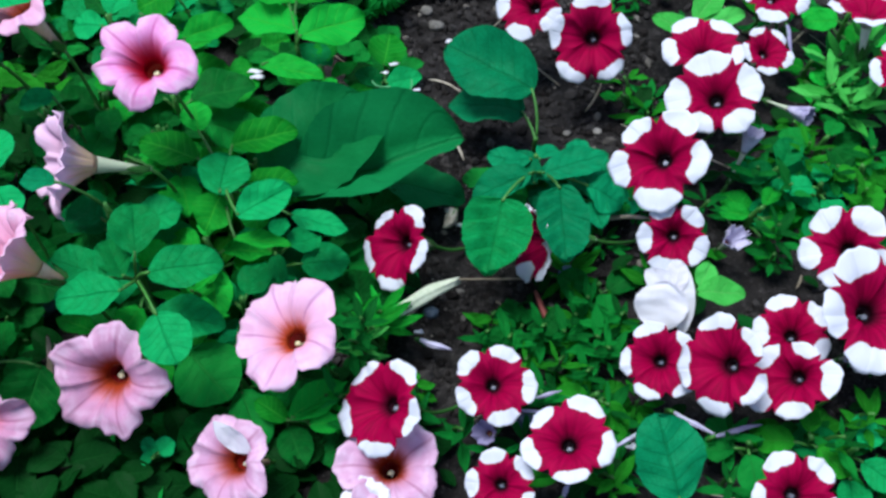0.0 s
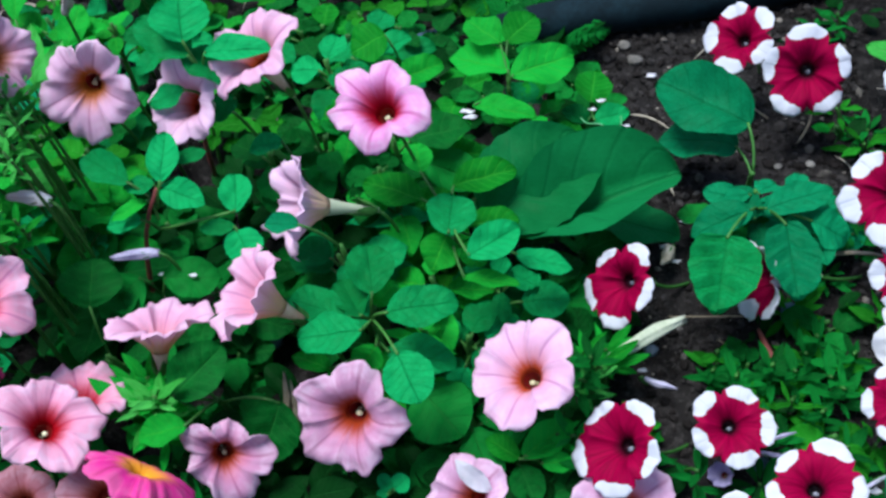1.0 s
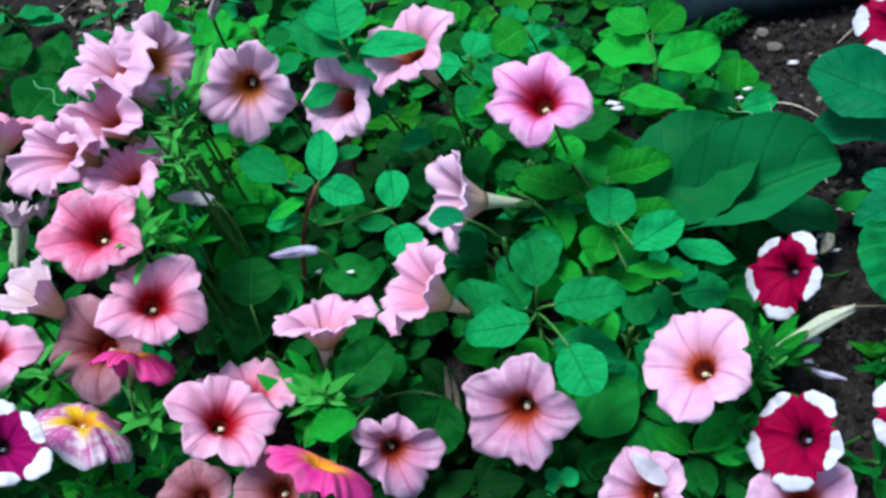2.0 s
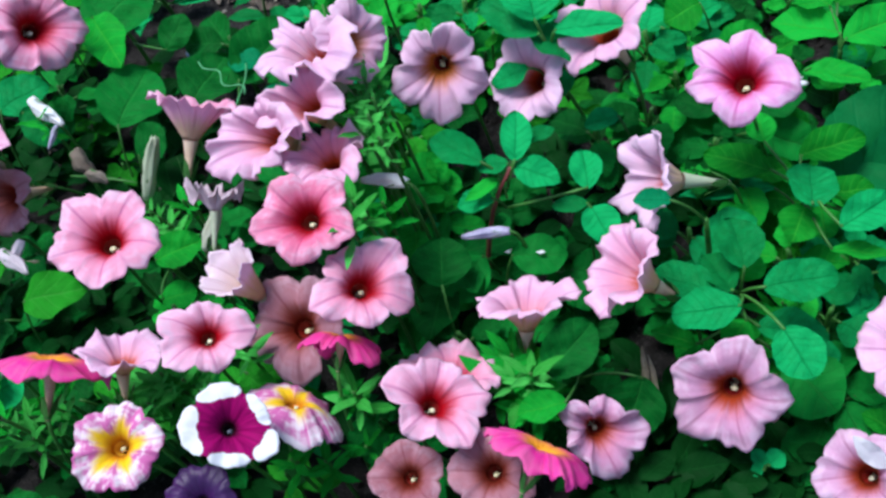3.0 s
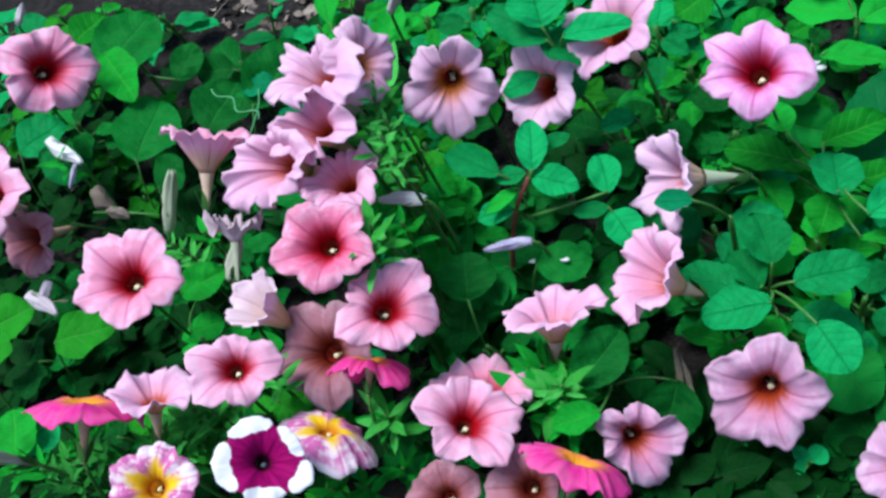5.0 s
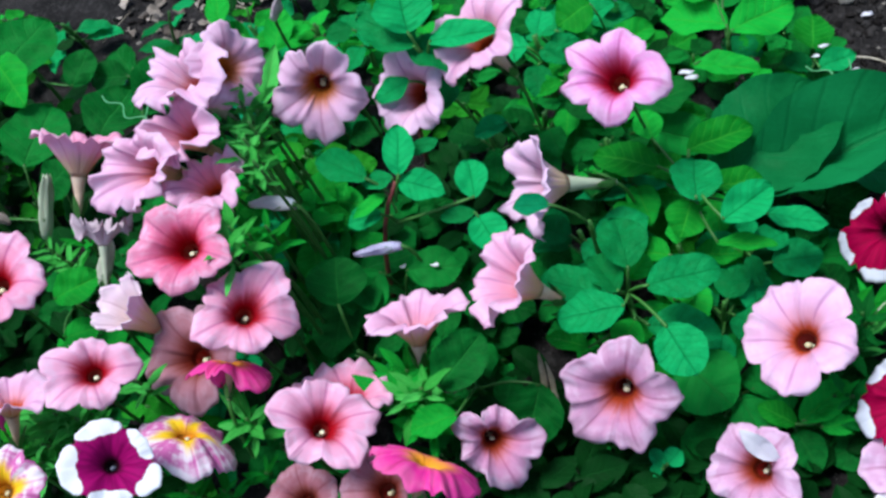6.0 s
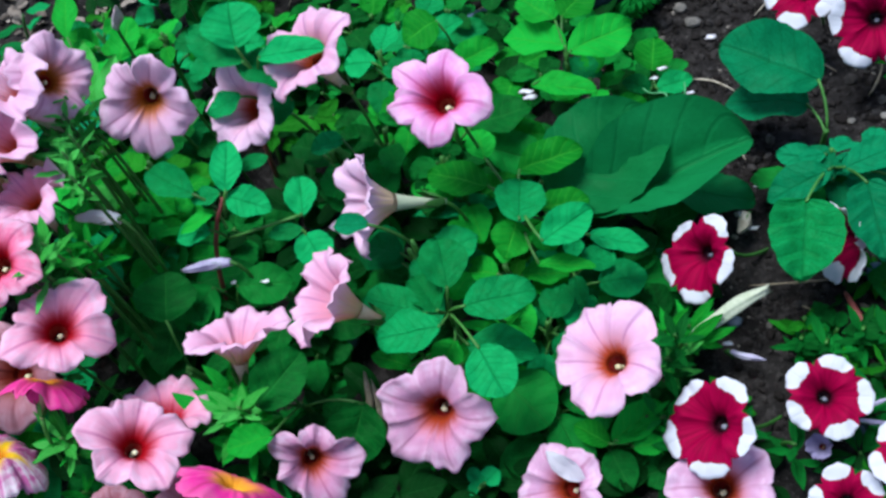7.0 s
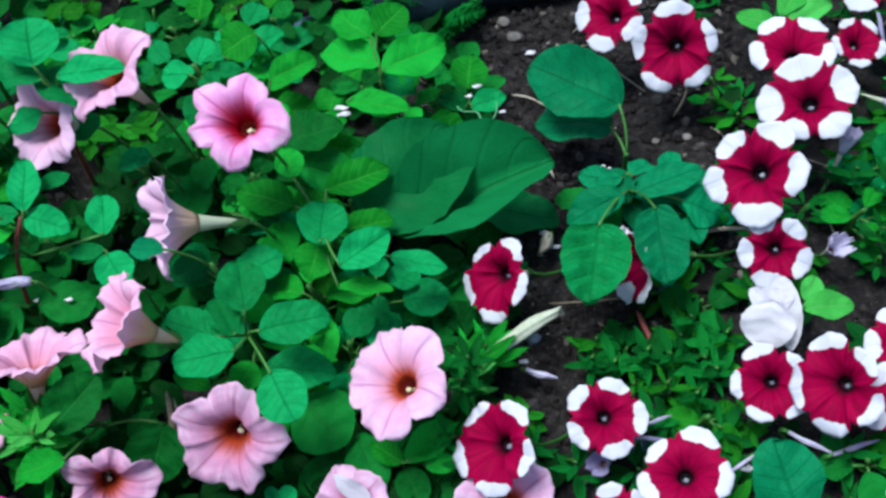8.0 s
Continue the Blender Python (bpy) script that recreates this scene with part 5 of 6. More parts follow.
hung_leaf(plant, 'ovate', 'dark', (-0.3909, 0.4404, 0.0895), (-0.3928, 0.4703, 0.1096), 0.0428, (0.29, -0.28, 0.91))
hung_leaf(plant, 'ovate', 'dark', (-0.2519, 0.3845, 0.0614), (-0.2650, 0.3503, 0.0414), 0.0400, (0.29, -0.28, 0.91))
plant = weed((-0.4914, 0.6540), (-0.4912, 0.6429, 0.0998), 'stem', 'petunia shoot with upright light green leaves')
hung_leaf(plant, 'lance', 'lime', (-0.4777, 0.6270, 0.1296), (-0.4845, 0.6695, 0.1597), 0.0193, (0.20, -0.63, 0.75))
hung_leaf(plant, 'lance', 'lime', (-0.4647, 0.6127, 0.1296), (-0.4524, 0.6479, 0.1596), 0.0182, (0.20, -0.63, 0.75))
hung_leaf(plant, 'lance', 'bright', (-0.5334, 0.7244, 0.1200), (-0.5433, 0.7741, 0.1400), 0.0222, (0.20, -0.63, 0.75))
hung_leaf(plant, 'ovate', 'bright', (-0.4751, 0.6857, 0.1198), (-0.4670, 0.7202, 0.1399), 0.0241, (0.21, -0.55, 0.81))
hung_leaf(plant, 'ovate', 'bright', (-0.4633, 0.5745, 0.1096), (-0.4444, 0.5761, 0.1146), 0.0189, (0.22, -0.27, 0.94))
hung_leaf(plant, 'ovate', 'lime', (-0.4663, 0.5573, 0.1096), (-0.4500, 0.5356, 0.1046), 0.0195, (0.22, -0.27, 0.94))
hung_leaf(plant, 'ovate', 'bright', (-0.4639, 0.5063, 0.1095), (-0.4558, 0.5299, 0.1195), 0.0244, (0.21, -0.46, 0.86))
plant = weed((-0.2088, 0.4707), (-0.2090, 0.4595, 0.1302), 'stem', 'weed with one oval leaf before a flower')
hung_leaf(plant, 'ovate', 'teal', (-0.2287, 0.4513, 0.1602), (-0.2532, 0.4545, 0.1602), 0.0147, (0.11, -0.29, 0.95))
rosette((-0.4949, 0.5785, 0.0848), 8, 0.030, 'bright', 'ovate')
rosette((-0.4631, 0.5464, 0.0896), 8, 0.032, 'petunia', 'ovate')
rosette((-0.4456, 0.5783, 0.0847), 7, 0.034, 'bright', 'ovate')
rosette((-0.4864, 0.6146, 0.0898), 7, 0.030, 'petunia', 'ovate')
rosette((-0.4249, 0.5187, 0.0847), 7, 0.034, 'bright', 'ovate')
rosette((-0.4703, 0.5144, 0.0896), 7, 0.034, 'weed', 'ovate')
rosette((-0.4719, 0.6023, 0.0797), 7, 0.030, 'dark', 'ovate')
plant = weed((-0.0418, 0.4378), (-0.0418, 0.4259, 0.0398), 'stem', 'petunia shoot with narrow bright leaves')
hung_leaf(plant, 'lance', 'bright', (-0.0439, 0.4144, 0.0577), (-0.0181, 0.4347, 0.0601), 0.0081, (0.12, -0.34, 0.93))
hung_leaf(plant, 'lance', 'bright', (-0.0401, 0.4190, 0.0498), (-0.0105, 0.4305, 0.0501), 0.0074, (0.12, -0.34, 0.93))
plant = weed((0.0695, 0.6053), (0.0700, 0.5932, 0.0495), 'stem', 'weed with large cupped round leaves')
hung_leaf(plant, 'round', 'teal', (0.0688, 0.6196, 0.0744), (0.0020, 0.6544, 0.0946), 0.0535, (-0.10, -0.43, 0.90))
hung_leaf(plant, 'round', 'teal', (0.0619, 0.6216, 0.0495), (0.0048, 0.6416, 0.0548), 0.0438, (0.00, -0.05, 1.00))
plant = weed((0.0688, 0.5695), (0.0692, 0.5575, 0.0498), 'stem', 'young weed with round grey-green leaves')
hung_leaf(plant, 'puckered', 'weed', (0.0425, 0.5095, 0.0755), (0.0333, 0.4495, 0.0755), 0.0469, (0.00, -0.38, 0.92))
hung_leaf(plant, 'puckered', 'teal', (0.0825, 0.5212, 0.0750), (0.0833, 0.4585, 0.0750), 0.0354, (0.00, -0.31, 0.95))
hung_leaf(plant, 'ovate', 'teal', (0.0637, 0.5430, 0.0650), (0.0197, 0.5333, 0.0556), 0.0284, (0.00, -0.17, 0.98))
hung_leaf(plant, 'ovate', 'teal', (0.0716, 0.5430, 0.0649), (0.1201, 0.5605, 0.0689), 0.0264, (0.00, -0.17, 0.98))
hung_leaf(plant, 'ovate', 'teal', (0.0668, 0.5460, 0.0500), (0.0546, 0.5740, 0.0599), 0.0207, (0.00, -0.28, 0.96))
hung_leaf(plant, 'ovate', 'teal', (0.1044, 0.5410, 0.0543), (0.1331, 0.5334, 0.0439), 0.0307, (0.00, -0.28, 0.96))
plant = weed((0.1449, 0.3277), (0.1449, 0.3156, 0.0208), 'stem', 'weed with one broad upright leaf')
hung_leaf(plant, 'round', 'teal', (0.1443, 0.3042, 0.0358), (0.1336, 0.3404, 0.0707), 0.0432, (0.00, -0.38, 0.92))
plant = weed((0.1730, 0.4597), (0.1732, 0.4481, 0.0497), 'stem', 'light green petunia shoot')
hung_leaf(plant, 'ovate', 'lime', (0.1684, 0.4406, 0.0598), (0.2021, 0.4430, 0.0598), 0.0205, (0.00, -0.17, 0.98))
hung_leaf(plant, 'ovate', 'lime', (0.1709, 0.4451, 0.0597), (0.1819, 0.4624, 0.0644), 0.0150, (0.00, -0.33, 0.94))
plant = weed((0.2052, 0.7336), (0.2052, 0.7215, 0.0495), 'stem', 'light green seedling with paired leaves')
hung_leaf(plant, 'ovate', 'lime', (0.2023, 0.7079, 0.0545), (0.1706, 0.7239, 0.0596), 0.0195, (0.00, -0.28, 0.96))
hung_leaf(plant, 'ovate', 'lime', (0.2070, 0.7079, 0.0544), (0.2478, 0.7310, 0.0596), 0.0195, (0.00, -0.28, 0.96))
hung_leaf(plant, 'ovate', 'lime', (0.2049, 0.7164, 0.0595), (0.2295, 0.7551, 0.0647), 0.0233, (0.00, -0.28, 0.96))
plant = weed((-0.7146, 0.3365), (-0.7146, 0.3265, 0.0900), 'stem', 'petunia shoot with one round bright leaf')
hung_leaf(plant, 'round', 'bright', (-0.7098, 0.3248, 0.1050), (-0.7199, 0.3613, 0.1200), 0.0340, (0.29, -0.33, 0.90))
plant = weed((-0.0892, 0.3739), (-0.0833, 0.3573, 0.0400), 'stem', 'petunia shoot with broad bright leaves')
hung_leaf(plant, 'ovate', 'bright', (-0.0934, 0.3553, 0.0450), (-0.0621, 0.3804, 0.0500), 0.0219, (0.09, -0.27, 0.96))
hung_leaf(plant, 'ovate', 'bright', (-0.0958, 0.3561, 0.0400), (-0.1166, 0.3706, 0.0450), 0.0162, (0.11, -0.26, 0.96))
hung_leaf(plant, 'ovate', 'bright', (-0.0816, 0.3533, 0.0400), (-0.0604, 0.3559, 0.0400), 0.0141, (0.09, -0.26, 0.96))
tuft((-0.0538, 0.4357, 0.0450), 9, 0.018, 'bright')
tuft((-0.0533, 0.4139, 0.0450), 9, 0.018, 'lime')
tuft((-0.0400, 0.4368, 0.0450), 9, 0.018, 'bright')
tuft((-0.0718, 0.3717, 0.0450), 9, 0.018, 'bright')
plant = weed((-0.1789, 0.3486), (-0.1768, 0.3375, 0.0300), 'stem', 'tiny seedling with round leaves')
hung_leaf(plant, 'round', 'weed', (-0.1774, 0.3350, 0.0350), (-0.1845, 0.3445, 0.0400), 0.0093, (0.10, -0.26, 0.96))
hung_leaf(plant, 'round', 'weed', (-0.1749, 0.3360, 0.0350), (-0.1668, 0.3427, 0.0400), 0.0137, (0.09, -0.26, 0.96))
hung_leaf(plant, 'round', 'weed', (-0.1785, 0.3323, 0.0350), (-0.1862, 0.3327, 0.0350), 0.0092, (0.10, -0.25, 0.96))
# fine bright petunia tips among the flowers
tuft((-0.3214, 0.3693, 0.0898), 9, 0.016, 'bright')
tuft((-0.3343, 0.3714, 0.0797), 9, 0.016, 'bright')
tuft((-0.4445, 0.5410, 0.1694), 9, 0.016, 'bright')
tuft((-0.4522, 0.5217, 0.1494), 9, 0.016, 'bright')
tuft((-0.4470, 0.4685, 0.1493), 9, 0.016, 'bright')
tuft((-0.5670, 0.3518, 0.1209), 9, 0.016, 'bright')
tuft((-0.5490, 0.3469, 0.1210), 9, 0.016, 'bright')
tuft((-0.5820, 0.3419, 0.1009), 9, 0.016, 'bright')
tuft((-0.7201, 0.3274, 0.1002), 9, 0.016, 'bright')
tuft((-0.7003, 0.3322, 0.0903), 9, 0.016, 'bright')
tuft((-0.6041, 0.3738, 0.1006), 9, 0.016, 'bright')
tuft((-0.6619, 0.3440, 0.1005), 9, 0.016, 'bright')
tuft((-0.4528, 0.3083, 0.0807), 9, 0.016, 'bright')
tuft((-0.4312, 0.3251, 0.0701), 9, 0.016, 'bright')
tuft((-0.4376, 0.3507, 0.1000), 9, 0.016, 'bright')
tuft((-0.5850, 0.4879, 0.1404), 9, 0.016, 'bright')
tuft((-0.4674, 0.2988, 0.1013), 9, 0.016, 'bright')
tuft((-0.5879, 0.3227, 0.1211), 9, 0.016, 'bright')
tuft((-0.8669, 0.6114, 0.1000), 9, 0.016, 'bright')
tuft((-0.7711, 0.6085, 0.1200), 9, 0.016, 'bright')
tuft((-0.4391, 0.5466, 0.1994), 9, 0.018, 'lime', True)
tuft((-0.4322, 0.5265, 0.1994), 9, 0.018, 'lime', True)
tuft((-0.4348, 0.5082, 0.1993), 9, 0.018, 'lime', True)
tuft((-0.4285, 0.4902, 0.1993), 9, 0.018, 'lime', True)
tuft((-0.4228, 0.4279, 0.1992), 9, 0.018, 'lime', True)
tuft((-0.4228, 0.4120, 0.1993), 9, 0.018, 'lime', True)
dry_leaf((-0.8134, 0.6608), 0.0165, 65)
dry_leaf((-0.7933, 0.6479), 0.0131, 240)
dry_leaf((-0.7535, 0.6387), 0.0118, 300)
dry_leaf((-0.8332, 0.6718), 0.0123, 250)
dry_leaf((-0.7809, 0.6573), 0.0109, 55)
dry_leaf((-0.9027, 0.5715), 0.0129, 140)
dry_leaf((-0.7674, 0.4257), 0.0104, 330)
dry_leaf((-0.8518, 0.6874), 0.0113, 110)
dry_leaf((-0.7816, 0.5949), 0.0105, 170)
tuft((-0.0502, 0.4144, 0.0696), 8, 0.018, 'dark')
tuft((-0.0574, 0.4039, 0.0595), 8, 0.018, 'dark')
tuft((-0.0628, 0.3679, 0.0493), 8, 0.018, 'dark')
tuft((-0.0485, 0.3547, 0.0443), 8, 0.018, 'dark')
tuft((-0.0137, 0.3662, 0.0396), 8, 0.018, 'dark')
tuft((0.3093, 0.6850, 0.0494), 8, 0.018, 'dark')
tuft((0.3195, 0.6507, 0.0493), 8, 0.018, 'dark')
tuft((0.3219, 0.6245, 0.0492), 8, 0.018, 'dark')
tuft((0.3080, 0.6288, 0.0391), 8, 0.018, 'dark')
tuft((0.0922, 0.4438, 0.0303), 8, 0.018, 'dark')
tuft((0.1010, 0.4582, 0.0301), 8, 0.018, 'dark')
tuft((0.0836, 0.4298, 0.0303), 8, 0.018, 'dark')
tuft((0.1125, 0.4163, 0.0303), 8, 0.018, 'dark')
tuft((0.0790, 0.4105, 0.0253), 8, 0.018, 'petunia')
tuft((0.0970, 0.4017, 0.0253), 8, 0.018, 'dark')
tuft((0.0462, 0.4321, 0.0204), 8, 0.018, 'dark')
tuft((0.0570, 0.4138, 0.0203), 8, 0.018, 'petunia')
tuft((0.0670, 0.3873, 0.0202), 8, 0.018, 'dark')
tuft((0.0309, 0.4368, 0.0203), 8, 0.018, 'dark')
tuft((0.0687, 0.4344, 0.0304), 8, 0.018, 'dark')
tuft((0.1059, 0.4253, 0.0303), 8, 0.018, 'dark')
tuft((0.1227, 0.4439, 0.0300), 8, 0.018, 'dark')
tuft((0.0351, 0.4512, 0.0204), 8, 0.018, 'petunia')
tuft((0.0146, 0.3501, 0.0396), 8, 0.018, 'dark')
tuft((0.0519, 0.3229, 0.0398), 8, 0.018, 'petunia')
tuft((0.1085, 0.3731, 0.0304), 8, 0.018, 'dark')
tuft((0.1393, 0.5629, 0.0487), 8, 0.018, 'dark')
tuft((0.1438, 0.4749, 0.0394), 8, 0.018, 'petunia')
tuft((0.2312, 0.5629, 0.0486), 8, 0.018, 'dark')
tuft((0.2529, 0.5457, 0.0486), 8, 0.018, 'dark')
tuft((0.2900, 0.5631, 0.0488), 8, 0.018, 'dark')
tuft((0.3055, 0.5403, 0.0489), 8, 0.018, 'petunia')
tuft((0.2374, 0.5075, 0.0487), 8, 0.018, 'dark')
tuft((0.2312, 0.5867, 0.0486), 8, 0.018, 'petunia')
tuft((0.2740, 0.5868, 0.0488), 8, 0.018, 'petunia')
tuft((0.3198, 0.5810, 0.0491), 8, 0.018, 'dark')
tuft((0.2664, 0.3537, 0.0511), 8, 0.018, 'petunia')
tuft((0.2452, 0.3381, 0.0512), 8, 0.018, 'dark')
tuft((0.1837, 0.3536, 0.0310), 8, 0.018, 'dark')
tuft((0.1069, 0.3213, 0.0303), 8, 0.018, 'petunia')
tuft((0.1776, 0.3184, 0.0311), 8, 0.018, 'dark')
tuft((0.3158, 0.6791, 0.0544), 9, 0.024, 'lime')
tuft((0.3245, 0.6584, 0.0544), 9, 0.024, 'lime')
tuft((0.3329, 0.6385, 0.0544), 9, 0.024, 'lime')
tuft((0.3119, 0.6254, 0.0541), 9, 0.024, 'lime')
tuft((0.3486, 0.6722, 0.0546), 9, 0.024, 'lime')
tuft((0.3426, 0.6932, 0.0547), 9, 0.024, 'lime')
tuft((0.3031, 0.6450, 0.0542), 9, 0.024, 'lime')
tuft((-0.5602, 0.3437, 0.1310), 10, 0.020, 'lime', True)
tuft((-0.5425, 0.3389, 0.1311), 10, 0.020, 'lime', True)
tuft((-0.5673, 0.3305, 0.1212), 10, 0.020, 'lime', True)
tuft((-0.5874, 0.3570, 0.1208), 10, 0.020, 'lime', True)
tuft((-0.5786, 0.3152, 0.1313), 10, 0.020, 'lime', True)
tuft((-0.4316, 0.3428, 0.1100), 10, 0.020, 'lime', True)
tuft((-0.3188, 0.3603, 0.1048), 10, 0.020, 'lime', True)
tuft((-0.3313, 0.3605, 0.0946), 10, 0.020, 'lime', True)
tuft((-0.5545, 0.3365, 0.1211), 10, 0.020, 'lime', True)
tuft((-0.5562, 0.3479, 0.1250), 9, 0.017, 'lime', True)
tuft((-0.5460, 0.3414, 0.1250), 9, 0.017, 'lime', True)
tuft((-0.5631, 0.3385, 0.1250), 9, 0.017, 'lime', True)
tuft((-0.5659, 0.3245, 0.1250), 9, 0.017, 'lime', True)
tuft((-0.5689, 0.3140, 0.1250), 9, 0.017, 'lime', True)
tuft((-0.5121, 0.3693, 0.1250), 9, 0.017, 'lime', True)
tuft((-0.5416, 0.3478, 0.1250), 9, 0.017, 'lime', True)
tuft((-0.3370, 0.3870, 0.0850), 10, 0.022, 'bright', True)
tuft((-0.3300, 0.3699, 0.0850), 10, 0.022, 'bright', True)
tuft((-0.3400, 0.3784, 0.0850), 10, 0.022, 'bright', True)
tuft((-0.3195, 0.3512, 0.0850), 10, 0.022, 'bright', True)
tuft((-0.3446, 0.3657, 0.0850), 10, 0.022, 'bright', True)
tuft((-0.4285, 0.5235, 0.2150), 8, 0.012, 'lime', True)
tuft((-0.4181, 0.5032, 0.2150), 8, 0.012, 'lime', True)
tuft((-0.4188, 0.4881, 0.2150), 8, 0.012, 'lime', True)
tuft((-0.4072, 0.4666, 0.2150), 8, 0.012, 'lime', True)
tuft((-0.4322, 0.5404, 0.2150), 8, 0.012, 'lime', True)
tuft((-0.4317, 0.4558, 0.1700), 8, 0.015, 'bright', True)
tuft((-0.4197, 0.4376, 0.1700), 8, 0.015, 'bright', True)
tuft((-0.4145, 0.4511, 0.1700), 8, 0.015, 'bright', True)
tuft((-0.4254, 0.4454, 0.1700), 8, 0.015, 'bright', True)
tuft((-0.6159, 0.4905, 0.1200), 8, 0.013, 'lime', True)
tuft((-0.6044, 0.4827, 0.1200), 8, 0.013, 'lime', True)
tuft((-0.6257, 0.4972, 0.1200), 8, 0.013, 'lime', True)
tuft((-0.1630, 0.4364, 0.0700), 9, 0.020, 'bright', True)
tuft((-0.6583, 0.3169, 0.1200), 9, 0.017, 'lime', True)
tuft((-0.6645, 0.3021, 0.1200), 9, 0.017, 'lime', True)
tuft((-0.6375, 0.3230, 0.1200), 9, 0.017, 'lime', True)
tuft((-0.5602, 0.3470, 0.1200), 9, 0.017, 'lime', True)
tuft((-0.5472, 0.3381, 0.1200), 9, 0.017, 'lime', True)
tuft((-0.6455, 0.2999, 0.1200), 9, 0.017, 'lime', True)
tuft((-0.6668, 0.3399, 0.1000), 9, 0.018, 'bright', True)
tuft((-0.6910, 0.3202, 0.1000), 9, 0.018, 'bright', True)
# spent flowers
spent_flower((-0.0382, 0.4271, 0.0498), (0.0107, 0.4541, 0.0554), 0.0090, 'pale_tube')
spent_flower((-0.4059, 0.4808, 0.1550), (-0.4421, 0.4911, 0.1500), 0.0100, 'white')
spent_flower((-0.6321, 0.5101, 0.1204), (-0.6095, 0.5273, 0.1654), 0.0105, 'pale_tube')
spent_flower((-0.5646, 0.4559, 0.1203), (-0.5482, 0.4721, 0.1502), 0.0098, 'pale_tube')
spent_flower((-0.3421, 0.4717, 0.1100), (-0.3757, 0.4694, 0.1097), 0.0078, 'lilac')
spent_flower((-0.7861, 0.6314, 0.1200), (-0.7484, 0.6023, 0.1150), 0.0125, 'white')
spent_flower((-0.7539, 0.6047, 0.1130), (-0.7640, 0.5896, 0.1000), 0.0050, 'lilac')
spent_flower((-0.7711, 0.4854, 0.0901), (-0.7464, 0.4692, 0.0801), 0.0119, 'wilted')
spent_flower((-0.7574, 0.4965, 0.0901), (-0.7622, 0.4755, 0.0801), 0.0092, 'wilted')
spent_flower((-0.2518, 0.3838, 0.0415), (-0.2532, 0.4069, 0.0612), 0.0053, 'straw')
spent_flower((-0.2436, 0.3816, 0.0416), (-0.2501, 0.4034, 0.0563), 0.0038, 'straw')
spent_flower((0.0093, 0.5383, 0.0305), (0.0008, 0.5262, 0.0256), 0.0092, 'straw')
spent_flower((-0.7160, 0.3521, 0.1003), (-0.7001, 0.3725, 0.1004), 0.0081, 'wilted')
spent_flower((-0.4568, 0.6793, 0.1597), (-0.4389, 0.6644, 0.1896), 0.0080, 'wilted')
spent_flower((-0.9157, 0.8365, 0.1000), (-0.8992, 0.8406, 0.1200), 0.0082, 'wilted')
spent_flower((0.2768, 0.7086, 0.0594), (0.2789, 0.6850, 0.0493), 0.0037, 'lilac')
spent_flower((0.2468, 0.3742, 0.0510), (0.2332, 0.3885, 0.0608), 0.0035, 'lilac')
spent_flower((0.0754, 0.3095, 0.0299), (0.0794, 0.3171, 0.0300), 0.0034, 'lilac')
spent_flower((0.1275, 0.3529, 0.0306), (0.1054, 0.3407, 0.0304), 0.0028, 'lilac')
spent_flower((0.1492, 0.3671, 0.0308), (0.1730, 0.3501, 0.0310), 0.0032, 'lilac')
spent_flower((0.1730, 0.3501, 0.0310), (0.2021, 0.3578, 0.0311), 0.0032, 'lilac')
spent_flower((-0.0146, 0.4305, 0.0201), (0.0061, 0.4221, 0.0201), 0.0043, 'lilac')
spent_flower((0.0602, 0.3813, 0.0251), (0.0790, 0.3862, 0.0252), 0.0026, 'lilac')
spent_flower((0.0522, 0.3744, 0.0200), (0.0806, 0.3704, 0.0202), 0.0033, 'lilac')
spent_flower((-0.7094, 0.5529, 0.1302), (-0.6933, 0.5437, 0.1168), 0.0140, 'bark', 'dried brown petunia flower, curled up')
spent_flower((-0.6976, 0.5437, 0.1186), (-0.6831, 0.5379, 0.1084), 0.0100, 'bark', 'dried brown petunia flower, curled up')
spent_flower((-0.6710, 0.3466, 0.1287), (-0.6522, 0.3500, 0.1242), 0.0150, 'bark', 'dried tan petunia flower, curled up')
spent_flower((-0.5793, 0.3535, 0.1158), (-0.5589, 0.3565, 0.1105), 0.0110, 'wilted', 'faded petunia flower, shrivelled to a pale twist')
# loose things on the soil
feathery_plant(-0.0780, 0.7950, 13, 0.062)
feathery_plant(-0.1150, 0.8350, 9, 0.055)
edging_pipe((-0.1300, 0.8060, 0.0180), (0.5500, 0.9690, 0.0180))
pebble((-0.2928, 0.4124), 0.0128, 'slate')
pebble((-0.2936, 0.4702), 0.0151, 'slate')
pebble((-0.7291, 0.8182), 0.0152, 'blue')
pebble((-0.2040, 0.8236), 0.0139, 'blue')
pebble((-0.0105, 0.7840), 0.0072, 'stone')
pebble((0.0924, 0.4955), 0.0106, 'blue')
pebble((0.0560, 0.3784), 0.0082, 'blue')
pebble((0.0991, 0.7882), 0.0056, 'stone')
pebble((-0.0196, 0.8044), 0.0067, 'stone')
pebble((0.1240, 0.6454), 0.0041, 'stone')
pebble((0.0989, 0.6454), 0.0037, 'stone')
pebble((0.0120, 0.4862), 0.0037, 'stone')
pebble((-0.0084, 0.4658), 0.0057, 'slate')
petal_bit((-0.1441, 0.6411, 0.0764), 0.0067)
petal_bit((-0.0407, 0.6778, 0.0499), 0.0046)
petal_bit((-0.0473, 0.6677, 0.0500), 0.0036)
petal_bit((0.0227, 0.5722, 0.0203), 0.0060)
petal_bit((0.0041, 0.5469, 0.0205), 0.0051)
petal_bit((0.0122, 0.5373, 0.0155), 0.0042)
petal_bit((-0.3231, 0.4683, 0.0902), 0.0039)
petal_bit((-0.3461, 0.4700, 0.0900), 0.0031)
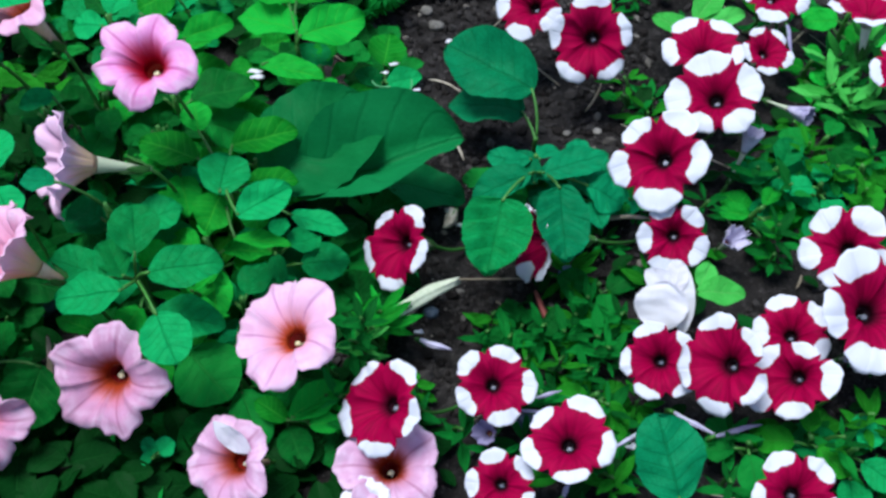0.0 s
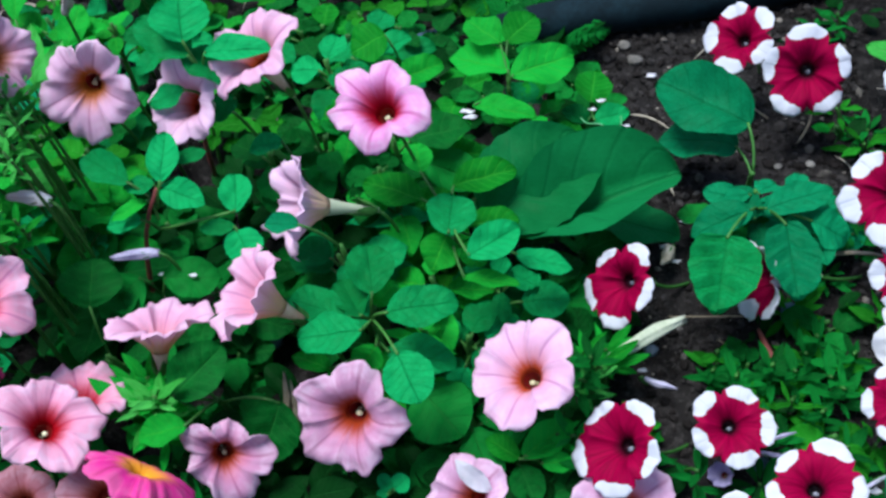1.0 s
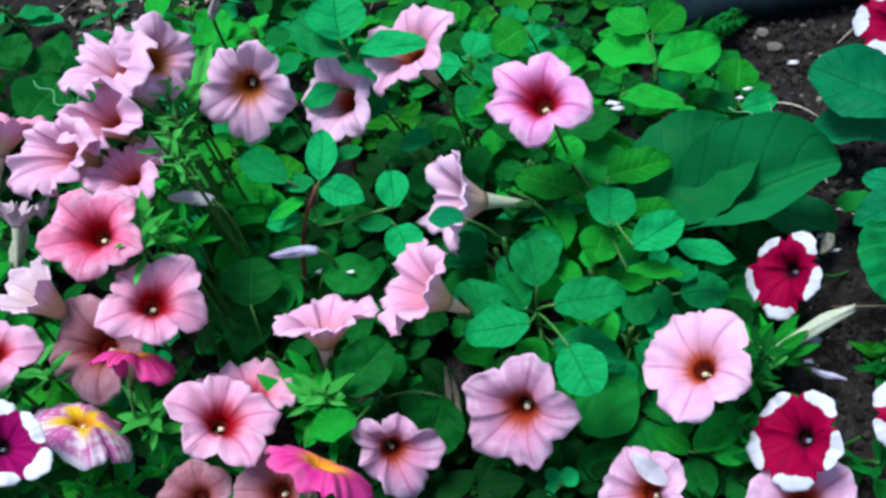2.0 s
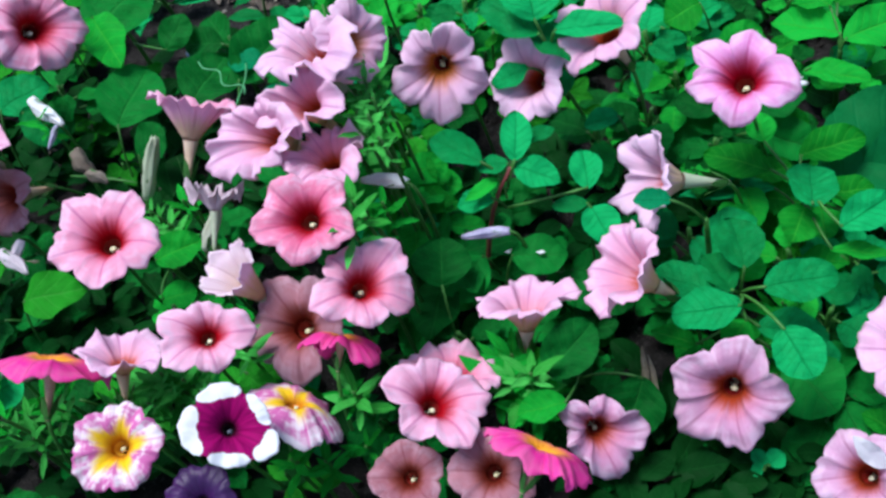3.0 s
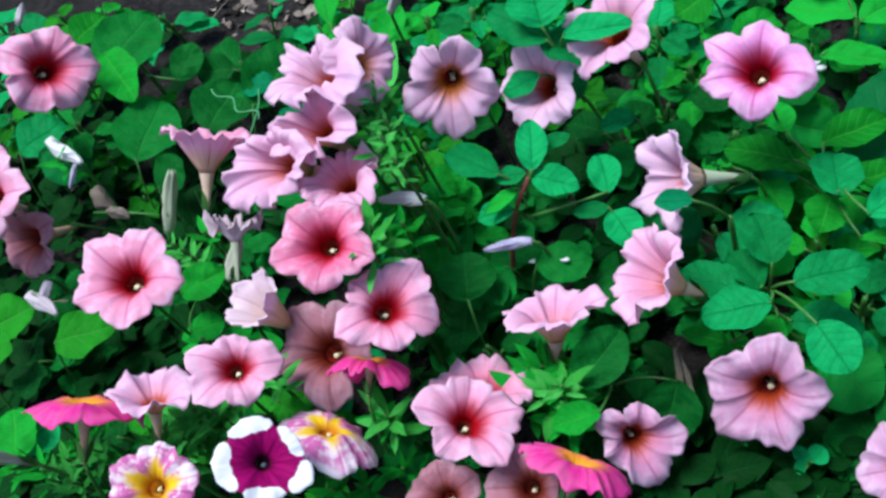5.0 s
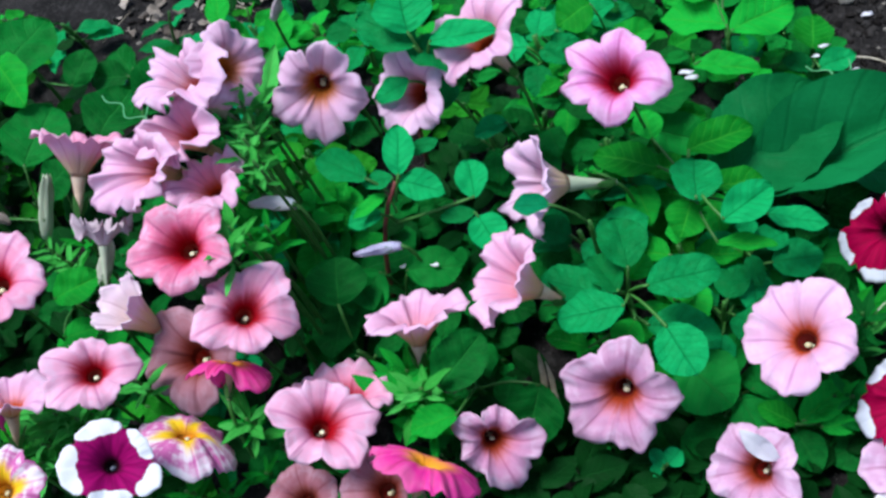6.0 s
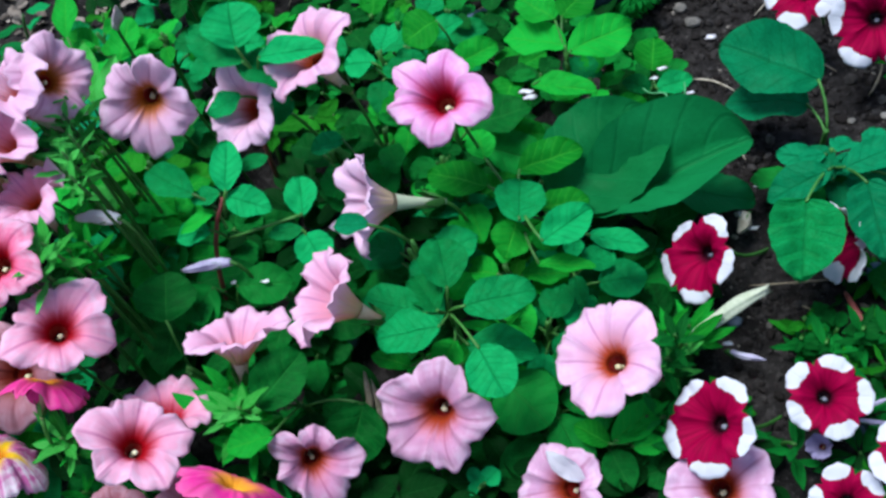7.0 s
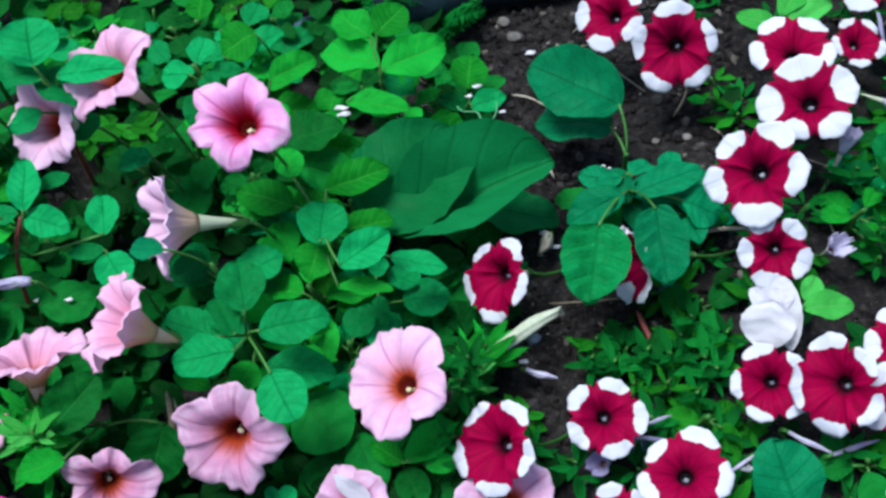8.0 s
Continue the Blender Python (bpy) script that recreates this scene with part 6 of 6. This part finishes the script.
petal_bit((0.0033, 0.7582, 0.0046), 0.0060)
petal_bit((-0.0212, 0.6474, 0.0499), 0.0036)
petal_bit((-0.1416, 0.6297, 0.0814), 0.0058)
petal_bit((0.1228, 0.3483, 0.0206), 0.0050)
petal_bit((-0.0163, 0.4374, 0.0201), 0.0039)
petal_bit((0.2398, 0.3081, 0.0211), 0.0034)
dry_leaf((-0.6786, 0.8917), 0.0172, 196)
dry_leaf((-0.6949, 0.8945), 0.0085, 108)
dry_leaf((-0.7043, 0.9454), 0.0170, 156)
dry_leaf((-0.6785, 0.8922), 0.0127, 183)
dry_leaf((-0.6300, 0.8937), 0.0223, 257)
dry_leaf((-0.7169, 0.8884), 0.0116, 330)
dry_leaf((-0.6420, 0.9109), 0.0204, 15)
dry_leaf((-0.7372, 0.8985), 0.0151, 260)
dry_leaf((-0.6354, 0.8665), 0.0206, 191)
dry_leaf((-0.7510, 0.9208), 0.0162, 48)
dry_leaf((-0.6617, 0.9368), 0.0180, 269)
dry_leaf((-0.7379, 0.9529), 0.0159, 260)
dry_leaf((-0.7279, 0.8995), 0.0125, 192)
dry_leaf((-0.6576, 0.9206), 0.0206, 347)
dry_leaf((-0.6820, 0.8884), 0.0211, 2)
dry_leaf((-0.6496, 0.9231), 0.0093, 130)
dry_leaf((-0.7230, 0.9137), 0.0168, 16)
dry_leaf((-0.7137, 0.9114), 0.0115, 24)
dry_leaf((-0.6693, 0.9043), 0.0213, 65)
dry_leaf((-0.7348, 0.8994), 0.0123, 49)
dry_leaf((-0.6709, 0.8779), 0.0212, 293)
dry_leaf((-0.7501, 0.9358), 0.0197, 7)
dry_leaf((-0.7256, 0.9172), 0.0149, 309)
dry_leaf((-0.6788, 0.8761), 0.0194, 101)
dry_leaf((-0.6287, 0.8832), 0.0226, 79)
dry_leaf((-0.6412, 0.8935), 0.0124, 66)
dry_leaf((-0.7122, 0.9118), 0.0200, 284)
dry_leaf((-0.6923, 0.8876), 0.0192, 312)
dry_leaf((-0.6587, 0.8984), 0.0103, 143)
dry_leaf((-0.6462, 0.9150), 0.0096, 274)
dry_leaf((-0.6720, 0.9135), 0.0183, 58)
dry_leaf((-0.5983, 0.8846), 0.0112, 49)
dry_leaf((-0.6415, 0.8948), 0.0190, 293)
dry_leaf((-0.6798, 0.9415), 0.0216, 66)
dry_leaf((-0.7431, 0.9332), 0.0090, 337)
dry_leaf((-0.7181, 0.9486), 0.0211, 40)
dry_leaf((-0.5705, 0.9251), 0.0200, 130)
dry_leaf((-0.7221, 0.9318), 0.0180, 246)
dry_leaf((-0.5671, 0.8937), 0.0172, 218)
dry_leaf((-0.5969, 0.9319), 0.0172, 189)
dry_leaf((-0.6017, 0.9236), 0.0150, 109)
dry_leaf((-0.6269, 0.9427), 0.0103, 217)
dry_leaf((-0.6098, 0.9080), 0.0106, 56)
dry_leaf((-0.7402, 0.9553), 0.0138, 309)
dry_leaf((-0.6097, 0.9212), 0.0137, 219)
dry_leaf((-0.7101, 0.9586), 0.0155, 170)
# leafy weeds between the flowers
rosette((-0.1877, 0.5422, 0.0858), 8, 0.034, 'bright', 'ovate')
rosette((-0.1332, 0.5485, 0.0757), 8, 0.034, 'bright', 'ovate')
rosette((-0.1140, 0.4801, 0.0697), 7, 0.034, 'weed', 'ovate')
rosette((-0.1578, 0.4727, 0.0799), 7, 0.030, 'bright', 'ovate')
rosette((-0.2238, 0.6729, 0.0866), 8, 0.032, 'bright', 'ovate')
rosette((-0.2379, 0.7046, 0.0914), 7, 0.034, 'weed', 'ovate')
rosette((-0.1800, 0.6187, 0.0817), 8, 0.030, 'bright', 'ovate')
rosette((-0.0962, 0.6532, 0.0707), 7, 0.030, 'bright', 'ovate')
rosette((-0.1902, 0.4070, 0.0609), 7, 0.034, 'bright', 'ovate')
rosette((-0.1315, 0.4379, 0.0598), 7, 0.036, 'weed', 'ovate')
# these two get dark leaves so their colour gives the hollow its shade
rosette((-0.1314, 0.3865, 0.0449), 7, 0.040, 'dark', 'ovate')
rosette((-0.0988, 0.3630, 0.0395), 7, 0.028, 'dark', 'ovate')
rosette((-0.2321, 0.6300, 0.1016), 8, 0.030, 'bright', 'ovate')
rosette((-0.2558, 0.6675, 0.1113), 7, 0.032, 'weed', 'ovate')
rosette((-0.2500, 0.6025, 0.0912), 7, 0.036, 'dark', 'ovate')
rosette((-0.2916, 0.5877, 0.0904), 7, 0.036, 'dark', 'ovate')
# two with dark leaves, partly to colour in the black gaps here
rosette((-0.2036, 0.5674, 0.0912), 8, 0.030, 'dark', 'ovate')
rosette((-0.1943, 0.5891, 0.1015), 5, 0.045, 'dark', 'ovate')
rosette((-0.5965, 0.4274, 0.0905), 6, 0.030, 'bright', 'ovate')
rosette((-0.4420, 0.5973, 0.0897), 6, 0.030, 'petunia', 'ovate')
rosette((-0.4466, 0.5480, 0.0996), 6, 0.034, 'bright', 'ovate')
# four dark-leaved ones, their colour also shading the ground behind the red-stemmed weed
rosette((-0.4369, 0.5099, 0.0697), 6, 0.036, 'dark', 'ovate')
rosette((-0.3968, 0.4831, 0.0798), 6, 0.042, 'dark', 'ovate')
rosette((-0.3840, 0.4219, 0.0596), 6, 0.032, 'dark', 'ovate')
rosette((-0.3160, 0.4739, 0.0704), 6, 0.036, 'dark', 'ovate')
rosette((-0.2222, 0.4849, 0.0905), 6, 0.036, 'weed', 'ovate')
rosette((-0.6369, 0.7313, 0.0900), 6, 0.045, 'dark', 'ovate')
rosette((-0.5794, 0.6893, 0.1000), 5, 0.050, 'teal', 'ovate')
rosette((-0.5060, 0.7261, 0.1200), 7, 0.032, 'bright', 'ovate')
rosette((-0.4441, 0.7149, 0.1199), 8, 0.026, 'bright', 'ovate')
rosette((-0.4053, 0.7147, 0.1199), 7, 0.030, 'weed', 'ovate')
rosette((0.0682, 0.5658, 0.0597), 8, 0.028, 'teal', 'ovate')
rosette((0.0962, 0.5640, 0.0542), 8, 0.028, 'teal', 'ovate')
rosette((0.0477, 0.5605, 0.0501), 7, 0.026, 'dark', 'ovate')
rosette((0.1080, 0.5426, 0.0492), 7, 0.028, 'teal', 'ovate')
rosette((0.2501, 0.5678, 0.0436), 8, 0.030, 'weed', 'ovate')
rosette((0.2761, 0.5505, 0.0437), 8, 0.032, 'weed', 'ovate')
rosette((0.3096, 0.5680, 0.0440), 8, 0.028, 'petunia', 'ovate')
rosette((0.2322, 0.5325, 0.0386), 7, 0.030, 'bright', 'ovate')
rosette((0.2907, 0.5981, 0.0439), 7, 0.030, 'dark', 'ovate')
rosette((0.1106, 0.4742, 0.0249), 6, 0.030, 'dark', 'ovate')
rosette((-1.0085, 0.9129, 0.0500), 8, 0.034, 'weed', 'ovate')
rosette((-0.9244, 0.9079, 0.0500), 8, 0.030, 'petunia', 'ovate')
rosette((-0.9359, 0.8502, 0.0600), 7, 0.034, 'dark', 'ovate')
rosette((-0.9623, 0.8018, 0.0600), 8, 0.034, 'weed', 'ovate')
rosette((-0.8571, 0.8855, 0.0600), 7, 0.030, 'bright', 'ovate')
rosette((-0.7867, 0.8741, 0.0500), 6, 0.034, 'weed', 'ovate')
rosette((-0.9313, 0.7131, 0.0700), 7, 0.034, 'weed', 'ovate')
rosette((-0.9029, 0.7247, 0.0700), 7, 0.030, 'petunia', 'ovate')
rosette((-0.5655, 0.7641, 0.0900), 7, 0.034, 'weed', 'ovate')
rosette((-0.8080, 0.6935, 0.0800), 7, 0.034, 'dark', 'ovate')
rosette((0.1912, 0.3428, 0.0361), 6, 0.030, 'dark', 'ovate')
rosette((0.1020, 0.3814, 0.0304), 6, 0.026, 'petunia', 'ovate')
rosette((0.2545, 0.3359, 0.0411), 7, 0.030, 'weed', 'ovate')
rosette((0.2285, 0.3439, 0.0412), 7, 0.028, 'petunia', 'ovate')
rosette((0.3358, 0.7360, 0.0499), 7, 0.028, 'bright', 'ovate')
rosette((0.2990, 0.6897, 0.0394), 7, 0.022, 'bright', 'ovate')
rosette((0.1445, 0.6711, 0.0194), 5, 0.018, 'bright', 'ovate')
rosette((-0.4339, 0.8030, 0.0500), 7, 0.032, 'weed', 'ovate')
rosette((-0.4040, 0.7821, 0.0540), 7, 0.032, 'dark', 'ovate')
rosette((-0.3794, 0.7815, 0.0580), 7, 0.032, 'bright', 'ovate')
rosette((-0.3612, 0.7967, 0.0500), 7, 0.032, 'dark', 'ovate')
rosette((-0.3329, 0.7761, 0.0541), 7, 0.032, 'weed', 'ovate')
rosette((-0.3090, 0.7752, 0.0582), 7, 0.032, 'dark', 'ovate')
rosette((-0.2901, 0.7902, 0.0502), 7, 0.032, 'bright', 'ovate')
rosette((-0.2634, 0.7692, 0.0545), 7, 0.032, 'dark', 'ovate')
rosette((-0.2400, 0.7680, 0.0588), 7, 0.032, 'weed', 'ovate')
rosette((-0.2206, 0.7830, 0.0507), 7, 0.032, 'dark', 'ovate')


# ---------------------------------------------------------------- low foliage that fills the bed
fill = random.Random(11)


def bare(x, y):
    """Where the soil of the bed lies open."""
    return (-0.05 < x < 0.14 and 0.56 < y < 0.9) or (-0.035 < x < 0.05 and 0.42 < y < 0.56 and fill.random() < 0.7) or y > 0.93 or (y > 0.84 and -0.78 < x < -0.60)


def shoot(x, y, h, mat, shape, count, size):
    """A small leafy shoot with its leaves in turn up the stem."""
    lean = (fill.uniform(-0.3, 0.3) * h, fill.uniform(-0.4, 0.15) * h)
    plant = weed((x, y), (x + lean[0], y + lean[1], h), "stem", "low leafy shoot with soft green leaves", 0.0015, "leafy_shoot", "plant", "leafy shoots in the bed")
    turn = fill.uniform(0, 6.3)
    for i in range(count):
        s = 0.3 + 0.7 * i / max(count - 1, 1)
        p = Vector((x + lean[0] * s, y + lean[1] * s, h * s))
        a = turn + i * 2.4
        tilt = fill.uniform(-0.2, 0.5)
        d = Vector((math.cos(a), math.sin(a), tilt)).normalized()
        length = size * fill.uniform(0.7, 1.25) * (1.2 - 0.35 * s)
        if in_bloom(p + d * length) or in_bloom(p + d * length * 0.5):
            continue
        up = Vector((-d.x * tilt + fill.uniform(-0.3, 0.3), -d.y * tilt - fill.uniform(0, 0.5), 1.0))
        wide = {"narrow": 0.24, "lance": 0.42, "ovate": 0.62, "broad": 0.72, "round": 0.85}[shape]
        leaf(plant, shape, mat, p + d * 0.004, p + d * length, length * wide * fill.uniform(0.85, 1.1), up)
    return plant


def height_here(x):
    left = min(1.0, max(0.0, (-0.04 - x) / 0.32))
    return 0.022 + 0.050 * left


def undergrowth(count):
    """Low leaves near the soil and beyond the bed's middle, too many to count; shade is in their colour."""
    r = random.Random(77)
    verts, faces, total = [], [], 0
    uvs = []
    shapes = [leaf_mesh(sh, "dark", 0.1 * v, 0.05 * v, 0.6, v + 3, 13, 7) for sh in ("ovate", "lance", "broad") for v in range(4)]
    packed = []
    for me in shapes:
        co = np.empty(len(me.vertices) * 3)
        me.vertices.foreach_get("co", co)
        uv = np.empty(len(me.loops) * 2, dtype=np.float32)
        me.uv_layers[0].data.foreach_get("uv", uv)
        packed.append((co.reshape(-1, 3), [tuple(p.vertices) for p in me.polygons], uv))
    for _ in range(count):
        x, y = r.uniform(-1.15, 0.55), r.uniform(0.08, 0.98)
        if r.random() < 0.22:
            x, y = r.uniform(-1.0, -0.58), r.uniform(0.32, 0.72)
        elif r.random() < 0.08:
            x, y = r.uniform(-0.30, -0.05), r.uniform(0.27, 0.42)
        if bare(x, y) or (x > 0 and r.random() < 0.45):
            continue
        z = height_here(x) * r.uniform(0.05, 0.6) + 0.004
        size = r.uniform(0.018, 0.038) * (1.0 if x < 0 else 0.6)
        a, t = r.uniform(0, 6.3), r.uniform(-0.3, 0.5)
        m = Matrix.Translation((x, y, z)) @ Euler((t, r.uniform(-0.5, 0.5), a)).to_matrix().to_4x4() @ Matrix.Diagonal((size * 0.6, size, size * 0.6, 1))
        co, fc, uv = packed[r.randrange(len(packed))]
        q = co @ np.array(m.to_3x3()).T + np.array(m.translation)
        verts.extend(q.tolist())
        faces.extend([tuple(i + total for i in f) for f in fc])
        uvs.append(uv)
        total += len(co)
    me = bpy.data.meshes.new("undergrowth")
    me.from_pydata(verts, [], faces)
    me.uv_layers.new(name="UVMap").data.foreach_set("uv", np.concatenate(uvs))
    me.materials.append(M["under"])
    me.polygons.foreach_set("use_smooth", [True] * len(faces))
    return tagged(new("undergrowth", me), "low leaves covering the soil, coloured near-black green for shade", "foliage", kind="stuff")


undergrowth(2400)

# a jittered grid keeps the cover even
step_x, step_y = 0.052, 0.052
for i in range(26):
    for j in range(14):
        x, y = -0.90 + step_x * (i + fill.uniform(-0.5, 0.5)), 0.24 + step_y * (j + fill.uniform(-0.5, 0.5))
        if bare(x, y):
            continue
        h = height_here(x) * fill.uniform(0.5, 1.15)
        # two shaded stretches; their shade is put into the leaf colour below
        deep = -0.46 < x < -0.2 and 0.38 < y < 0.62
        shaded_hollow = -0.31 < x < -0.09 and y < 0.42
        if deep or shaded_hollow:
            h *= 0.6
        if shaded_hollow and fill.random() < 0.15:
            continue
        if -0.86 < x < -0.62 and 0.40 < y < 0.66 and fill.random() < 0.75:
            continue
        if x < -0.48 and fill.random() < (0.28 if x > -0.62 else 0.5):
            continue
        if x < -0.03:
            light = -0.42 < x < -0.1 and y > 0.5
            # only dark leaves in the shaded stretches, to blacken the gaps by colour
            kind = "dark" if deep or shaded_hollow else fill.choice(("dark", "bright", "dark", "petunia") if light else ("dark", "petunia", "dark", "dark", "weed", "dark"))
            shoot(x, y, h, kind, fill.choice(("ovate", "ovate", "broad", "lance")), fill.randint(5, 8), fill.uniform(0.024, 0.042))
        elif fill.random() < 0.75:
            kind = fill.choice(("dark", "dark", "petunia", "dark"))
            shoot(x, y, h, kind, fill.choice(("narrow", "narrow", "narrow", "lance")), fill.randint(8, 12), fill.uniform(0.018, 0.032))


# ---------------------------------------------------------------- litter on the soil
def clods(count, name, mat, label, category, small, big, seed):
    """Crumbs too many to count, joined in one mesh."""
    r = random.Random(seed)
    bm = bmesh.new()
    lump(bm, (0, 0, 0), (1, 1, 1), r, 1, 0.5)
    bm.verts.index_update()
    ico, tri = np.array([v.co[:] for v in bm.verts]), [tuple(v.index for v in fc.verts) for fc in bm.faces]
    bm.free()
    verts, faces = [], []
    for i in range(count):
        x, y = r.uniform(-0.8, 0.45), r.uniform(0.2, 1.15)
        if r.random() < 0.5:
            x, y = r.uniform(-0.08, 0.18), r.uniform(0.4, 0.95)
        s = small + (big - small) * r.random() ** 3
        turn = np.array(Euler([r.uniform(0, 6) for _ in range(3)]).to_matrix())
        q = (ico * [r.uniform(0.6, 1.3), r.uniform(0.6, 1.3), r.uniform(0.6, 1.0)]) @ turn.T * s + [x, y, soil_height(x, y) + s * 0.2]
        faces.extend([tuple(k + len(verts) for k in t) for t in tri])
        verts.extend(q.tolist())
    me = bpy.data.meshes.new(name)
    me.from_pydata(verts, [], faces)
    me.materials.append(M[mat])
    return tagged(new(name, me), label, category, kind="stuff")


clods(9000, "soil_crumbs", "crumb", "dark crumbs and clods of garden soil", "soil", 0.0008, 0.0055, 5)
clods(120, "gravel", "stone", "pale grit scattered over the soil", "gravel", 0.001, 0.0045, 6)


def straw(a, b, thick, mat="straw", label="dry pale straw lying on the soil"):
    """A thin dry stalk that lies bowed on the ground."""
    a, b = Vector(a), Vector(b)
    mid = (a + b) / 2 + Vector((fill.uniform(-0.005, 0.005), fill.uniform(-0.005, 0.005), fill.uniform(0.001, 0.006)))
    bm = sweep(bmesh.new(), [p - a for p in bend(a, b, mid, 6)], [thick * w for w in (0.6, 1, 1.1, 1, 0.8, 0.4)], 5)
    return loose("straw", label, "straw", *a, bm, mat, group="straws on the soil")


for _ in range(70):
    x, y = (fill.uniform(-0.1, 0.35), fill.uniform(0.3, 0.85)) if fill.random() < 0.7 else (fill.uniform(-0.75, -0.1), fill.uniform(0.7, 0.95))
    d, l = fill.uniform(0, 6.3), fill.uniform(0.015, 0.06)
    x2, y2 = x + l * math.cos(d), y + l * math.sin(d)
    straw((x, y, soil_height(x, y) + 0.003), (x2, y2, soil_height(x2, y2) + fill.uniform(0.002, 0.012)), fill.uniform(0.0004, 0.0011))

straw((0.1118, 0.5356, 0.0193), (0.1552, 0.5245, 0.0338), 0.0016, 'straw', 'pale dry stalk lying among the flowers')
straw((0.0663, 0.4784, 0.0104), (0.0795, 0.4364, 0.0123), 0.0022, 'red_stem', 'reddish-brown twig on the soil')
straw((-0.0018, 0.6401, 0.0099), (0.0151, 0.6085, 0.0101), 0.0014, 'straw', 'pale dry stalk lying on the soil')
straw((-0.1219, 0.4436, 0.0098), (-0.1344, 0.4197, 0.0100), 0.0014, 'straw', 'pale dry stalk lying on the soil')
straw((-0.7909, 0.5044, 0.0500), (-0.7391, 0.4997, 0.0501), 0.0012, 'straw', 'pale dry stalk lying among the leaves')
straw((-0.7753, 0.6038, 0.0500), (-0.7022, 0.5911, 0.0500), 0.0014, 'stem', 'green stalk lying among the leaves')
